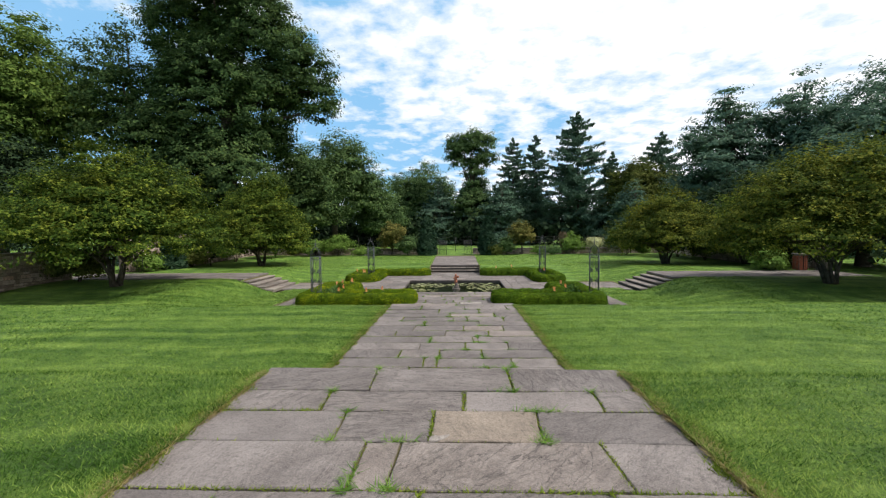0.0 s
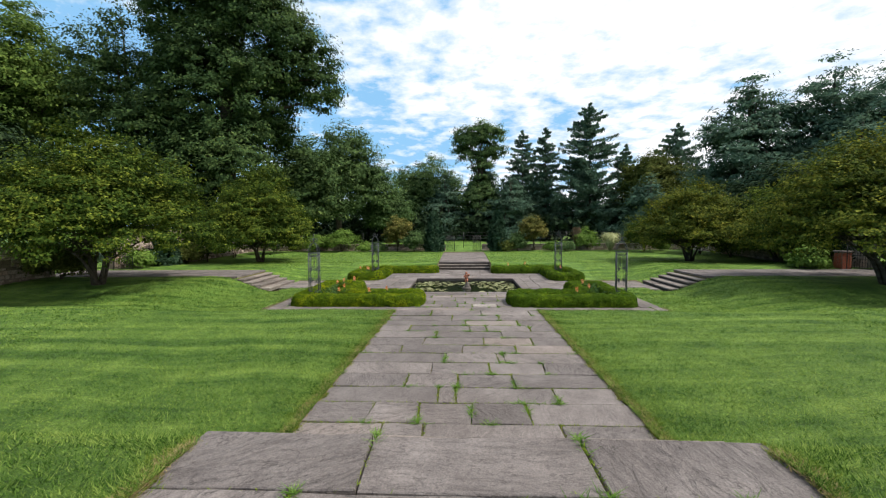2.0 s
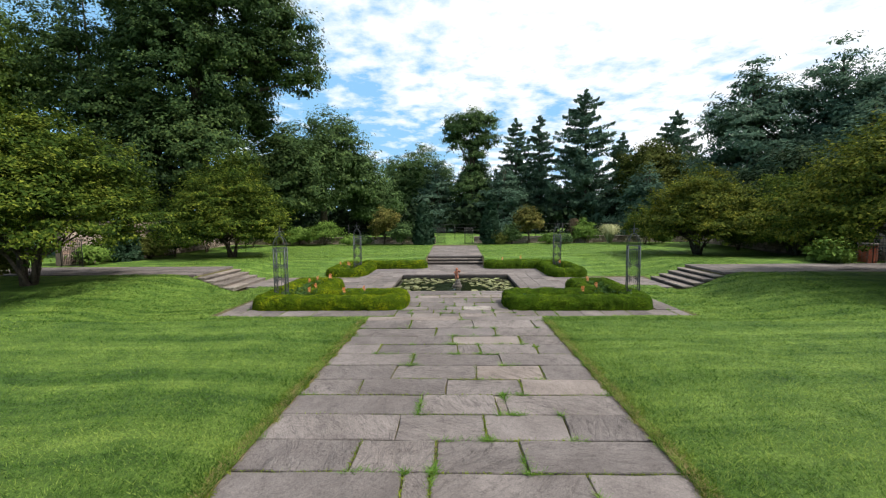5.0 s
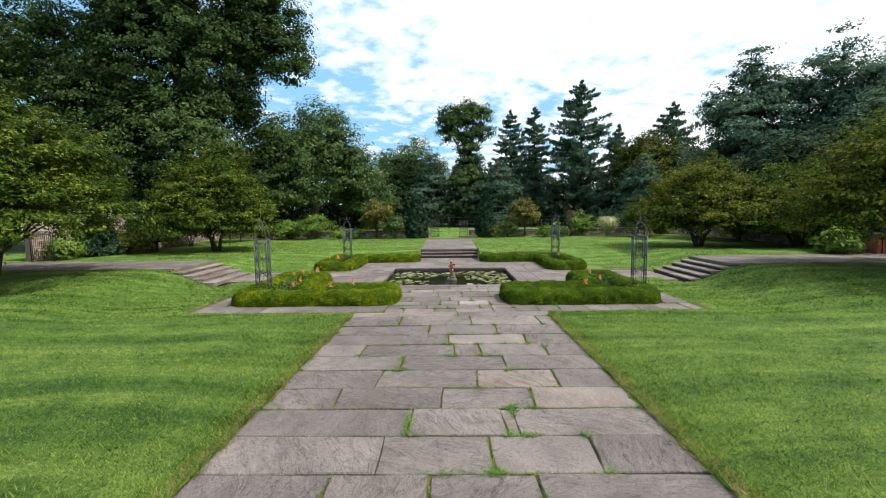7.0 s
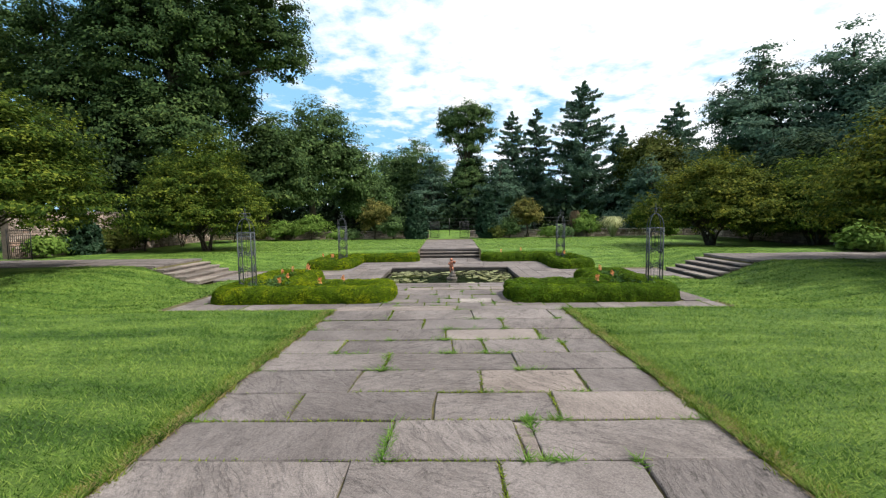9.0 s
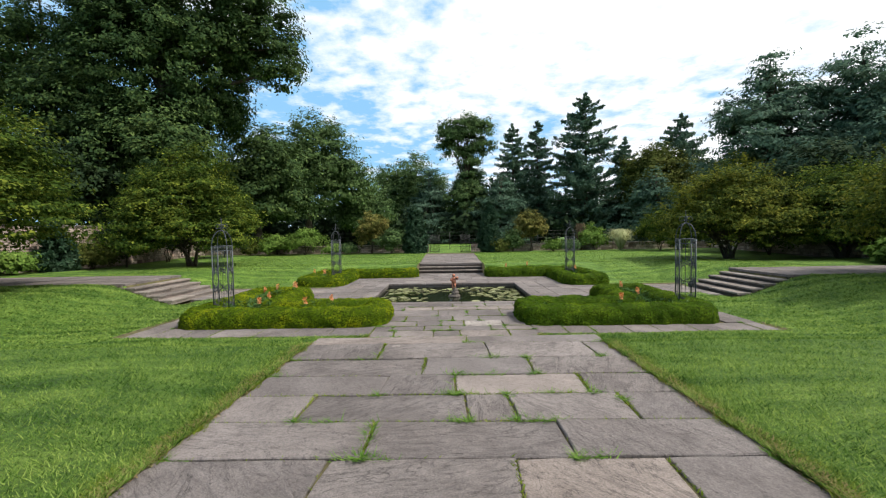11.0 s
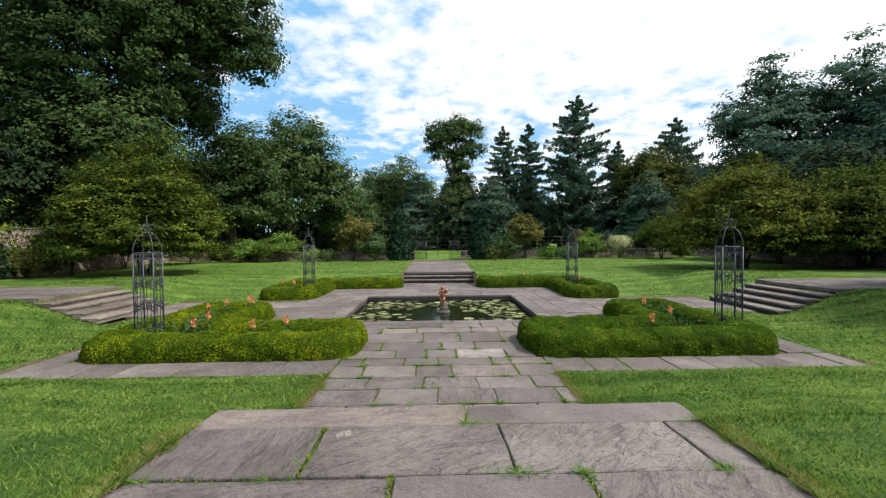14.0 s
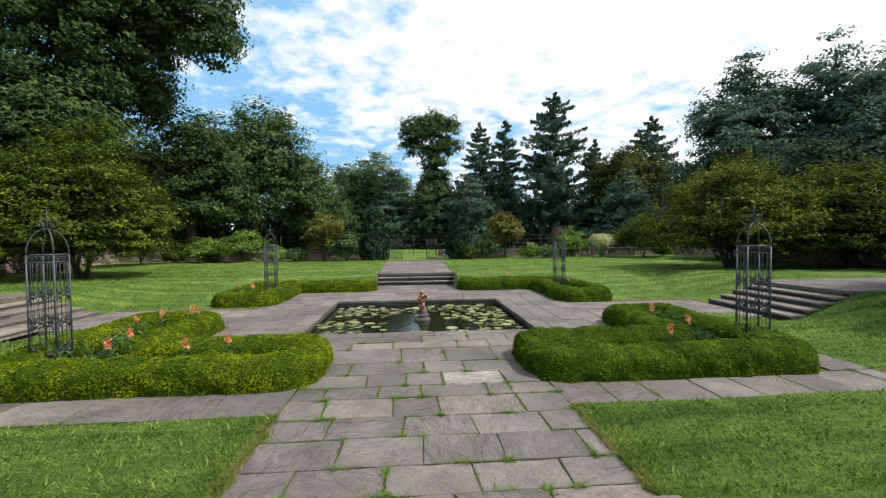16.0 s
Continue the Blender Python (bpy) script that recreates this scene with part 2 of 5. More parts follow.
def plain_material(name, a, b, scale, rough=0.7, metal=0.0, bump_d=0.01, bump_s=0.4, detail=5):
    m, N, L, p, out = material(name)
    pos = place(N, L)
    n = noise_node(N, L, pos, scale, detail, 0.6)
    L.new(ramp_node(N, L, n, ((0.3, a), (0.7, b))), p.inputs["Base Color"])
    p.inputs["Roughness"].default_value, p.inputs["Metallic"].default_value = rough, metal
    p.inputs["Specular IOR Level"].default_value = 0.4 if metal else 0.08
    if bump_d:
        bump(N, L, p, n, bump_s, bump_d)
    return m


M_GRASS = grass_material()
M_BLADE = leaf_material("grass_blade", (0.034, 0.084, 0.013), (0.126, 0.222, 0.040), (0.292, 0.386, 0.094), 0.5, 1.9, 0.7, 0.42, True, 17.0, 0.75)
M_WEED = leaf_material("joint_weed", (0.075, 0.125, 0.012), (0.135, 0.190, 0.022), (0.230, 0.260, 0.045), 0.3, 2.5)
M_TUFT = leaf_material("fresh_weed", (0.050, 0.120, 0.018), (0.105, 0.205, 0.036), (0.200, 0.300, 0.070), 0.35, 4.0)
M_THATCH = leaf_material("dry_thatch", (0.170, 0.130, 0.060), (0.280, 0.225, 0.110), (0.380, 0.320, 0.160), 0.35, 3.0)
M_SOIL = plain_material("joint_soil", (0.050, 0.043, 0.028), (0.120, 0.110, 0.050), 7, 0.95, 0, 0.02)
M_MULCH = plain_material("bed_soil", (0.02, 0.014, 0.01), (0.06, 0.045, 0.03), 14, 0.95, 0, 0.03)
M_SLAB = stone_material("bluestone", (0.112, 0.100, 0.098), (0.138, 0.123, 0.119), (0.160, 0.143, 0.138), (0.182, 0.156, 0.142))
# step stone darkened: the shade on the riser faces is in this colour
M_RISER_SHADE = stone_material("shaded_riser_stone", (0.038, 0.033, 0.030), (0.055, 0.048, 0.043), (0.075, 0.065, 0.058), (0.085, 0.07, 0.06))
M_PALE = stone_material("pale_carved_stone", (0.23, 0.21, 0.195), (0.25, 0.23, 0.215), (0.27, 0.25, 0.235), (0.27, 0.25, 0.235))
M_TAN = stone_material("tan_flagstone", (0.165, 0.138, 0.114), (0.172, 0.144, 0.119), (0.180, 0.150, 0.124), (0.180, 0.150, 0.124))
M_STEP = stone_material("step_stone", (0.12, 0.105, 0.095), (0.165, 0.145, 0.132), (0.21, 0.185, 0.165), (0.22, 0.175, 0.15))
M_COPE = stone_material("pool_coping", (0.06, 0.055, 0.05), (0.085, 0.078, 0.07), (0.11, 0.10, 0.09), (0.12, 0.105, 0.09))
M_RUBBLE = stone_material("field_stone", (0.16, 0.12, 0.10), (0.30, 0.25, 0.21), (0.42, 0.36, 0.31), (0.40, 0.28, 0.22), False)
M_MORTAR = plain_material("mortar", (0.12, 0.10, 0.08), (0.2, 0.17, 0.14), 6, 0.95)
M_BARK = plain_material("bark", (0.035, 0.028, 0.022), (0.10, 0.085, 0.068), 7, 0.9, 0, 0.04, 0.8)
M_IRON = plain_material("painted_iron", (0.035, 0.042, 0.050), (0.075, 0.085, 0.095), 18, 0.5, 0.35, 0.003)
M_BLACK = plain_material("black_iron", (0.010, 0.011, 0.012), (0.025, 0.026, 0.028), 20, 0.5, 0.3, 0.002)
M_BRICK = plain_material("red_brick", (0.22, 0.06, 0.035), (0.36, 0.12, 0.07), 12, 0.85)
M_COPPER = plain_material("weathered_copper", (0.20, 0.075, 0.045), (0.52, 0.21, 0.13), 9, 0.5, 0.25, 0.01)
# the pale end includes sky sheen on the pads, painted as leaf colour
M_PAD = leaf_material("lily_pad", (0.085, 0.105, 0.035), (0.170, 0.190, 0.075), (0.300, 0.315, 0.165), 0.1, 0.7, 0.35, 0.6)
M_PETAL = leaf_material("orange_petal", (0.540, 0.198, 0.063), (0.702, 0.324, 0.144), (0.765, 0.450, 0.270), 0.3, 4)
M_STEM = leaf_material("flower_leaf", (0.037, 0.081, 0.022), (0.059, 0.118, 0.033), (0.104, 0.163, 0.059), 0.2, 3)
# near-black green: the shade between the hedge leaves, put into the body's colour
M_HEDGE_BODY = plain_material("hedge_inner_shade", (0.014, 0.030, 0.003), (0.050, 0.080, 0.005), 16, 0.9, 0, 0.05, 1.0)
# one box leaf in two tones: sunlight painted into the left, less into the right
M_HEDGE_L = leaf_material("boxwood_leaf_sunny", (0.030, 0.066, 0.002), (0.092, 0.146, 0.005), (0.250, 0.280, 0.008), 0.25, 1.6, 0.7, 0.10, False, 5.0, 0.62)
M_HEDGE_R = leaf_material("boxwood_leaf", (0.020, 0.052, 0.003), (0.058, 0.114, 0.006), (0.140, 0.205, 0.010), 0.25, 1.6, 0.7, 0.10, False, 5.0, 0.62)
M_ROUND = leaf_material("round_tree_leaf", (0.012, 0.029, 0.006), (0.048, 0.084, 0.013), (0.235, 0.268, 0.036), 0.32, 0.7, 0.7, 0.2, False, 2.6, 0.8)
M_GOLD = leaf_material("turning_tree_leaf", (0.016, 0.034, 0.008), (0.072, 0.100, 0.016), (0.270, 0.262, 0.036), 0.34, 0.7, 0.7, 0.2, False, 2.6, 0.8)
M_LOCUST = leaf_material("feathery_leaf", (0.040, 0.075, 0.018), (0.085, 0.140, 0.030), (0.170, 0.235, 0.050), 0.3, 0.3)
M_OAK = leaf_material("oak_leaf", (0.018, 0.039, 0.016), (0.044, 0.080, 0.027), (0.116, 0.166, 0.047), 0.22, 0.25, 0.7, 0.25, False, 1.2)
M_BROAD = leaf_material("broad_leaf", (0.028, 0.056, 0.022), (0.064, 0.112, 0.040), (0.135, 0.195, 0.064), 0.22, 0.25, 0.7, 0.25, False, 1.2)
M_YELLOW = leaf_material("light_broad_leaf", (0.037, 0.052, 0.011), (0.070, 0.089, 0.019), (0.126, 0.137, 0.033), 0.2, 0.3)
M_PINE = leaf_material("pine_needle", (0.036, 0.074, 0.051), (0.080, 0.140, 0.094), (0.152, 0.222, 0.148), 0.32, 0.3, 0.7, 0.2)
# foliage standing in shade: the darkness is painted into the leaf colour
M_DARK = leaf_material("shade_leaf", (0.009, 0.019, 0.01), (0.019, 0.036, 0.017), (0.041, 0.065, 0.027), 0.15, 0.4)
M_SHRUB = leaf_material("bright_shrub_leaf", (0.059, 0.109, 0.020), (0.109, 0.190, 0.035), (0.190, 0.270, 0.059), 0.25, 0.8)
M_BRONZE = leaf_material("bronze_shrub_leaf", (0.045, 0.058, 0.016), (0.105, 0.11, 0.028), (0.245, 0.205, 0.062), 0.25, 0.8)
M_BLUE = leaf_material("dwarf_spruce_needle", (0.014, 0.036, 0.019), (0.032, 0.068, 0.038), (0.066, 0.110, 0.064), 0.15, 0.8)
M_STRAW = leaf_material("striped_grass_leaf", (0.202, 0.221, 0.092), (0.368, 0.386, 0.184), (0.570, 0.570, 0.350), 0.3, 1.5)
M_BROWN = leaf_material("dry_plume", (0.074, 0.056, 0.033), (0.126, 0.096, 0.059), (0.192, 0.148, 0.096), 0.25, 1.5)


def water_material():
    m, N, L, p, out = material("pool_water")
    p.inputs["Base Color"].default_value = (0.010, 0.013, 0.006, 1)
    p.inputs["Roughness"].default_value = 0.06
    p.inputs["IOR"].default_value = 1.33
    n = noise_node(N, L, place(N, L), 5.0, 3, 0.5)
    bump(N, L, p, n, 0.25, 0.02)
    return m


M_WATER = water_material()


# ---- mesh helpers ----
def raw(name, verts, faces, mat, smooth_faces=False):
    """A mesh from arrays of corners; all faces with equally many corners."""
    me = bpy.data.meshes.new(name)
    verts, faces = np.asarray(verts, np.float32), np.asarray(faces, np.int32)
    k = faces.shape[1]
    me.vertices.add(len(verts)), me.loops.add(faces.size), me.polygons.add(len(faces))
    me.vertices.foreach_set("co", verts.ravel())
    me.loops.foreach_set("vertex_index", faces.ravel())
    me.polygons.foreach_set("loop_start", np.arange(len(faces), dtype=np.int32) * k)
    me.update(calc_edges=True)
    me.polygons.foreach_set("use_smooth", np.full(len(faces), smooth_faces))
    me.materials.append(mat)
    return me


def bm_mesh(name, bm, mat, smooth_faces=False):
    me = bpy.data.meshes.new(name)
    bmesh.ops.recalc_face_normals(bm, faces=bm.faces)
    bm.to_mesh(me)
    bm.free()
    me.materials.append(mat)
    me.polygons.foreach_set("use_smooth", np.full(len(me.polygons), smooth_faces))
    return me


def part(name, me, parent, label="", m=None):
    ob = new(name, me)
    ob.parent = parent
    if m is not None:
        ob.matrix_basis = m
    return tagged(ob, label)


def thing(name, x, y, z, label, category, group="", kind="", rz=0, data=None):
    ob = new(name, data)
    ob.matrix_basis = pose(x, y, z, 0, 0, rz)
    return tagged(ob, label, category, group, kind)


def tube(bm, pts, radii, sides=8):
    """A tapered limb through the points."""
    pts = [Vector(p) for p in pts]
    rings = []
    for i, p in enumerate(pts):
        d = (pts[min(i + 1, len(pts) - 1)] - pts[max(i - 1, 0)]).normalized()
        q = d.to_track_quat("Z", "Y")
        rings.append([bm.verts.new(p + q @ Vector((radii[i] * math.cos(a), radii[i] * math.sin(a), 0)))
                      for a in (2 * math.pi * k / sides for k in range(sides))])
    for a, b in zip(rings, rings[1:]):
        for k in range(sides):
            bm.faces.new((a[k], a[(k + 1) % sides], b[(k + 1) % sides], b[k]))
    bm.faces.new(rings[0][::-1]), bm.faces.new(rings[-1])


def block(bm, x0, x1, y0, y1, z0, z1, bev=0.012):
    r = bmesh.ops.create_cube(bm, size=1, matrix=Matrix.Translation(((x0 + x1) / 2, (y0 + y1) / 2, (z0 + z1) / 2)) @ Matrix.Diagonal((x1 - x0, y1 - y0, z1 - z0, 1)))
    if bev:
        es = list({e for v in r["verts"] for e in v.link_edges})
        bmesh.ops.bevel(bm, geom=es, offset=bev, segments=1, affect="EDGES")


# ---- foliage ----
def leaf_mesh(name, centres, size, mat, up=0.5, long=1.7, out=None, seed=1, vary=0.35):
    """One diamond leaf at each centre; normals random, leaning up or along out."""
    r = np.random.default_rng(seed)
    n = len(centres)
    nor = r.normal(size=(n, 3))
    nor /= np.linalg.norm(nor, axis=1)[:, None]
    nor[:, 2] += up
    if out is not None:
        nor += out
    nor /= np.linalg.norm(nor, axis=1)[:, None] + 1e-9
    t = np.cross(nor, r.normal(size=(n, 3)))
    t /= np.linalg.norm(t, axis=1)[:, None] + 1e-9
    b = np.cross(nor, t)
    s = (size * (1 + vary * r.normal(size=n)).clip(0.4, 2))[:, None] * 0.5
    fold = nor * s * 0.25
    v = np.stack((centres - t * s * long, centres + t * s * long * 0.4 - b * s + fold, centres + t * s * long * 0.7 + b * s * 0.9), 1).reshape(-1, 3)
    f = np.arange(3 * n).reshape(-1, 3)
    return raw(name, v, f, mat)


def broad_points(lobes, clumps, per, spread, seed, fill=0.25, flat=0.45):
    """Leaf places: sprays near the skin of the lobes (cx, cy, cz, rx, ry, rz), the rest inside."""
    r = np.random.default_rng(seed)
    lob = np.asarray(lobes, float)
    w = lob[:, 3] * lob[:, 4] + lob[:, 4] * lob[:, 5]
    idx = r.choice(len(lob), clumps, p=w / w.sum())
    d = r.normal(size=(clumps, 3))
    d /= np.linalg.norm(d, axis=1)[:, None]
    d[:, 2] = np.where(d[:, 2] < -0.55, -d[:, 2] * 0.5, d[:, 2])
    inner = r.random(clumps) < fill
    rad = np.where(inner, r.uniform(0.2, 0.8, clumps), r.uniform(0.80, 1.04, clumps))
    c = lob[idx, :3] + d * rad[:, None] * lob[idx, 3:]
    size = spread * r.uniform(0.5, 1.5, clumps)
    p = r.normal(size=(clumps, per, 3)).clip(-1.5, 1.5) * size[:, None, None] * np.array((1, 1, flat))
    # sprays reach outwards and bend down at the tip
    reach = r.random((clumps, per, 1)) ** 1.3 * size[:, None, None] * 1.25
    p = p * 0.75 + d[:, None, :] * reach
    p[..., 2] -= 0.12 * reach[..., 0] ** 2 / np.maximum(size[:, None], 0.01)
    # leaves face out of the spray and out of the crown
    face = p / (size[:, None, None] * np.array((1, 1, flat * 1.2))) * 0.45 + d[:, None, :] * 0.9
    return (c[:, None, :] + p).reshape(-1, 3), face.reshape(-1, 3)


def shoot_points(lobes, count, per, length, seed):
    """Straight young shoots that stand out of the crown, with a row of leaves on each."""
    r = np.random.default_rng(seed + 500)
    lob = np.asarray(lobes, float)
    w = lob[:, 3] * lob[:, 4]
    idx = r.choice(len(lob), count, p=w / w.sum())
    d = r.normal(size=(count, 3))
    d[:, 2] = np.abs(d[:, 2]) * 0.9 + 0.1
    d /= np.linalg.norm(d, axis=1)[:, None]
    c = lob[idx, :3] + d * 0.94 * lob[idx, 3:]
    way = d + np.array((0, 0, 0.45)) + r.normal(size=(count, 3)) * 0.25
    way /= np.linalg.norm(way, axis=1)[:, None]
    t = np.linspace(0, 1, per)[None, :, None] * (length * r.uniform(0.4, 1.2, count))[:, None, None]
    p = c[:, None, :] + way[:, None, :] * t + r.normal(size=(count, per, 3)) * 0.045
    return p.reshape(-1, 3), np.repeat(d * 0.5, per, 0)


def limbs(bm, base_r, top, lobes, seed, stems=1, fork=0.35, base_spread=0.15):
    """Trunk or stems with limbs that run into the lobes."""
    r = random.Random(seed)
    for s in range(stems):
        a = 2 * math.pi * (s + r.random() * 0.6) / max(stems, 1)
        foot = Vector((math.cos(a) * base_spread, math.sin(a) * base_spread, -0.15)) if stems > 1 else Vector((0, 0, -0.2))
        lob = lobes[s % len(lobes)] if stems > 1 else None
        head = Vector((lob[0] * 0.6, lob[1] * 0.6, lob[2])) if lob else Vector((r.uniform(-.4, .4), r.uniform(-.4, .4), top))
        mid = foot.lerp(head, fork) + Vector((r.uniform(-.15, .15), r.uniform(-.15, .15), 0.12 * top))
        k = base_r * (0.6 if stems > 1 else 1)
        tube(bm, (foot, foot.lerp(mid, 0.5) + Vector((r.uniform(-.05, .05), r.uniform(-.05, .05), 0.05)), mid, mid.lerp(head, 0.55), head), (k * 1.25, k, k * 0.8, k * 0.5, k * 0.12), 8)
        for lx, ly, lz, rx, ry, rz in lobes:
            if r.random() < (0.9 if stems == 1 else 0.45):
                u = r.uniform(0.1, 0.9)
                st = mid.lerp(head, u * 0.6)
                end = Vector((lx + r.uniform(-.3, .3) * rx, ly + r.uniform(-.3, .3) * ry, lz + r.uniform(-.1, .4) * rz))
                bend = st.lerp(end, 0.5) + Vector((0, 0, 0.12 * (end - st).length))
                tube(bm, (st, bend, end), (k * 0.42, k * 0.26, k * 0.06), 6)


def tree(name, x, y, z, lobes, mat, label, clumps, per, spread, leaf, trunk_r, top, seed, stems=1, category="tree", group="", up=0.6, fill=0.25, flat=0.45, floor=0.15, shoots=0, skirt=0.0):
    """Trunk and crown; skirt lets the crown hang lower towards its rim."""
    ob = thing(name, x, y, z, label, category, group)
    bm = bmesh.new()
    limbs(bm, trunk_r, top, lobes, seed, stems, 0.35 if stems == 1 else 0.22, trunk_r * 1.5)
    part("trunk", bm_mesh("trunk", bm, M_BARK, True), ob, "dark bark")
    pts, d = broad_points(lobes, clumps, per, spread, seed, fill, flat)
    if shoots:
        a, b = shoot_points(lobes, shoots, 12, spread * 2.2, seed)
        pts, d = np.concatenate((pts, a)), np.concatenate((d, b))
    away = np.hypot(pts[:, 0], pts[:, 1])
    low = np.maximum(floor - skirt * away, 0.25) if skirt else floor
    keep = pts[:, 2] > low + 0.3 * floor * np.sin(pts[:, 0] * 1.7 + seed) * np.sin(pts[:, 1] * 1.9)
    pts, d = pts[keep], d[keep]
    part("crown", leaf_mesh("crown", pts, leaf, mat, up, 1.6, d, seed), ob)
    return ob


def domed(r, h0, h1, seed, peak=0.0):
    """Lobes of a broad dome on a flat base, as old many-stemmed garden trees have it."""
    q = random.Random(seed)
    h = h1 - h0
    out = []
    for n, far, up, k, kz in ((10, 0.66, 0.26, 0.32, 0.26), (7, 0.42, 0.52, 0.33, 0.27), (3, 0.16, 0.72, 0.30, 0.26 + peak)):
        for i in range(n):
            a = 2 * math.pi * (i + q.uniform(-.3, .3)) / n
            f = far * q.uniform(0.88, 1.1) * r
            m = k * r * q.uniform(0.85, 1.2)
            out.append((math.cos(a) * f, math.sin(a) * f, h0 + h * (up + q.uniform(-.05, .05)), m, m, h * kz * q.uniform(0.9, 1.1)))
    return out


def lobed(r, h0, h1, n, seed, squash=1.0, core=0.72):
    """Lobes of an uneven rounded crown of radius r between the heights h0 and h1."""
    q = random.Random(seed)
    hm, hr = (h0 + h1) / 2, (h1 - h0) / 2
    out = [(0, 0, hm, r * core, r * core * squash, hr * 0.86)]
    for i in range(n):
        a = 2 * math.pi * i / n + q.uniform(-.4, .4)
        e = q.uniform(-0.55, 0.75)
        c = math.cos(e)
        k = q.uniform(0.30, 0.46)
        out.append((math.cos(a) * r * c * (1 - k), math.sin(a) * r * c * (1 - k) * squash, hm + math.sin(e) * hr * (1 - k), r * k, r * k, hr * k * 1.1))
    out.append((q.uniform(-.2, .2) * r, q.uniform(-.2, .2) * r, hm + hr * 0.62, r * 0.42, r * 0.42, hr * 0.40))
    return out


def conifer_points(h, r, bare, seed, whorls, gap, droop=0.18, cone=0.85, per=110, ragged=0.25):
    """Needle sprays along boughs in whorls round a straight stem."""
    q = np.random.default_rng(seed)
    P, D, boughs = [], [], []
    for i in range(whorls):
        f = i / (whorls - 1)
        zz = bare + (h - bare) * f
        reach = r * (1 - f) ** cone * (0.6 + 0.4 * min(1, f * 5 + 0.35)) + 0.2
        for k in range(int(7 + 6 * (1 - f))):
            a = q.uniform(0, 2 * math.pi)
            ln = reach * q.uniform(1 - ragged * 1.6, 1 + ragged * 0.5)
            zb = zz + q.normal() * gap * h / whorls * 1.4
            n = max(8, int(per * (0.10 + 0.90 * ln / r)))
            s = q.random(n) ** 0.6 * ln
            w = (0.06 + 0.26 * (1 - s / ln)) * ln * 0.8
            side = q.normal(size=n).clip(-1.6, 1.6) * w * 0.6
            px = np.cos(a) * s - np.sin(a) * side
            py = np.sin(a) * s + np.cos(a) * side
            hang = np.abs(q.normal(size=n)) * 0.16 * ln ** 0.5
            pz = zb - droop * s + 0.20 * s * s / max(ln, .3) - hang * 0.8
            P.append(np.stack((px, py, np.maximum(pz, 0.05)), 1))
            D.append(np.tile((np.cos(a), np.sin(a), 0.2), (n, 1)))
            boughs.append((a, ln, zb))
    return np.concatenate(P), np.concatenate(D), boughs


def tiered(r, h0, h1, n, seed, top=0.25):
    """Lobes of a broad pine: flat tiers of boughs, narrower towards the tip."""
    q = random.Random(seed)
    out = []
    for i in range(n):
        f = i / (n - 1)
        rr = r * (1 - f) ** 0.6 * (1 - top) + r * top * (1 - f * 0.6)
        z = h0 + (h1 - h0) * f
        out.append((0, 0, z, rr * 0.62, rr * 0.62, (h1 - h0) / n * 0.9))
        for k in range(3 if f < 0.85 else 1):
            a = q.uniform(0, 6.28)
            d = rr * q.uniform(0.45, 0.75)
            out.append((math.cos(a) * d, math.sin(a) * d, z + q.uniform(-.4, .4), rr * 0.42, rr * 0.42, (h1 - h0) / n * 0.7))
    return out


def conifer(name, x, y, z, h, r, mat, label, seed, bare=1.0, whorls=16, gap=0.12, leaf=0.42, droop=0.15, cone=0.85, per=110, ragged=0.25, trunk_r=0.3, category="conifer", group=""):
    ob = thing(name, x, y, z, label, category, group)
    pts, d, boughs = conifer_points(h, r, bare, seed, whorls, gap, droop, cone, per, ragged)
    bm = bmesh.new()
    tube(bm, ((0, 0, -0.2), (0.05, 0, h * 0.4), (0, 0, h * 0.97)), (trunk_r, trunk_r * 0.65, 0.03), 8)
    for a, ln, zb in boughs[::2]:
        tube(bm, ((0, 0, zb), (math.cos(a) * ln * 0.5, math.sin(a) * ln * 0.5, zb - droop * ln * 0.45), (math.cos(a) * ln * 0.9, math.sin(a) * ln * 0.9, zb - droop * ln * 0.85)), (trunk_r * 0.22, trunk_r * 0.14, 0.01), 5)
    part("trunk", bm_mesh("trunk", bm, M_BARK, True), ob, "dark bark")
    part("crown", leaf_mesh("crown", pts, leaf, mat, 0.35, 2.3, d * 0.7, seed), ob)
    return ob


# ---- ground ----
def lines(edges, lo, hi, step, reach):
    v = list(np.arange(lo, hi + 1e-6, step)) + list(edges)
    a, k = hi, step
    while a < reach:
        k *= 1.22
        a += k
        v.append(a)
    a, k = lo, step
    while a > -reach:
        k *= 1.22
        a -= k
        v.append(a)
    v = np.unique(np.round(v, 3))
    keep = np.concatenate(([True], np.diff(v) > 0.012))
    return v[keep]


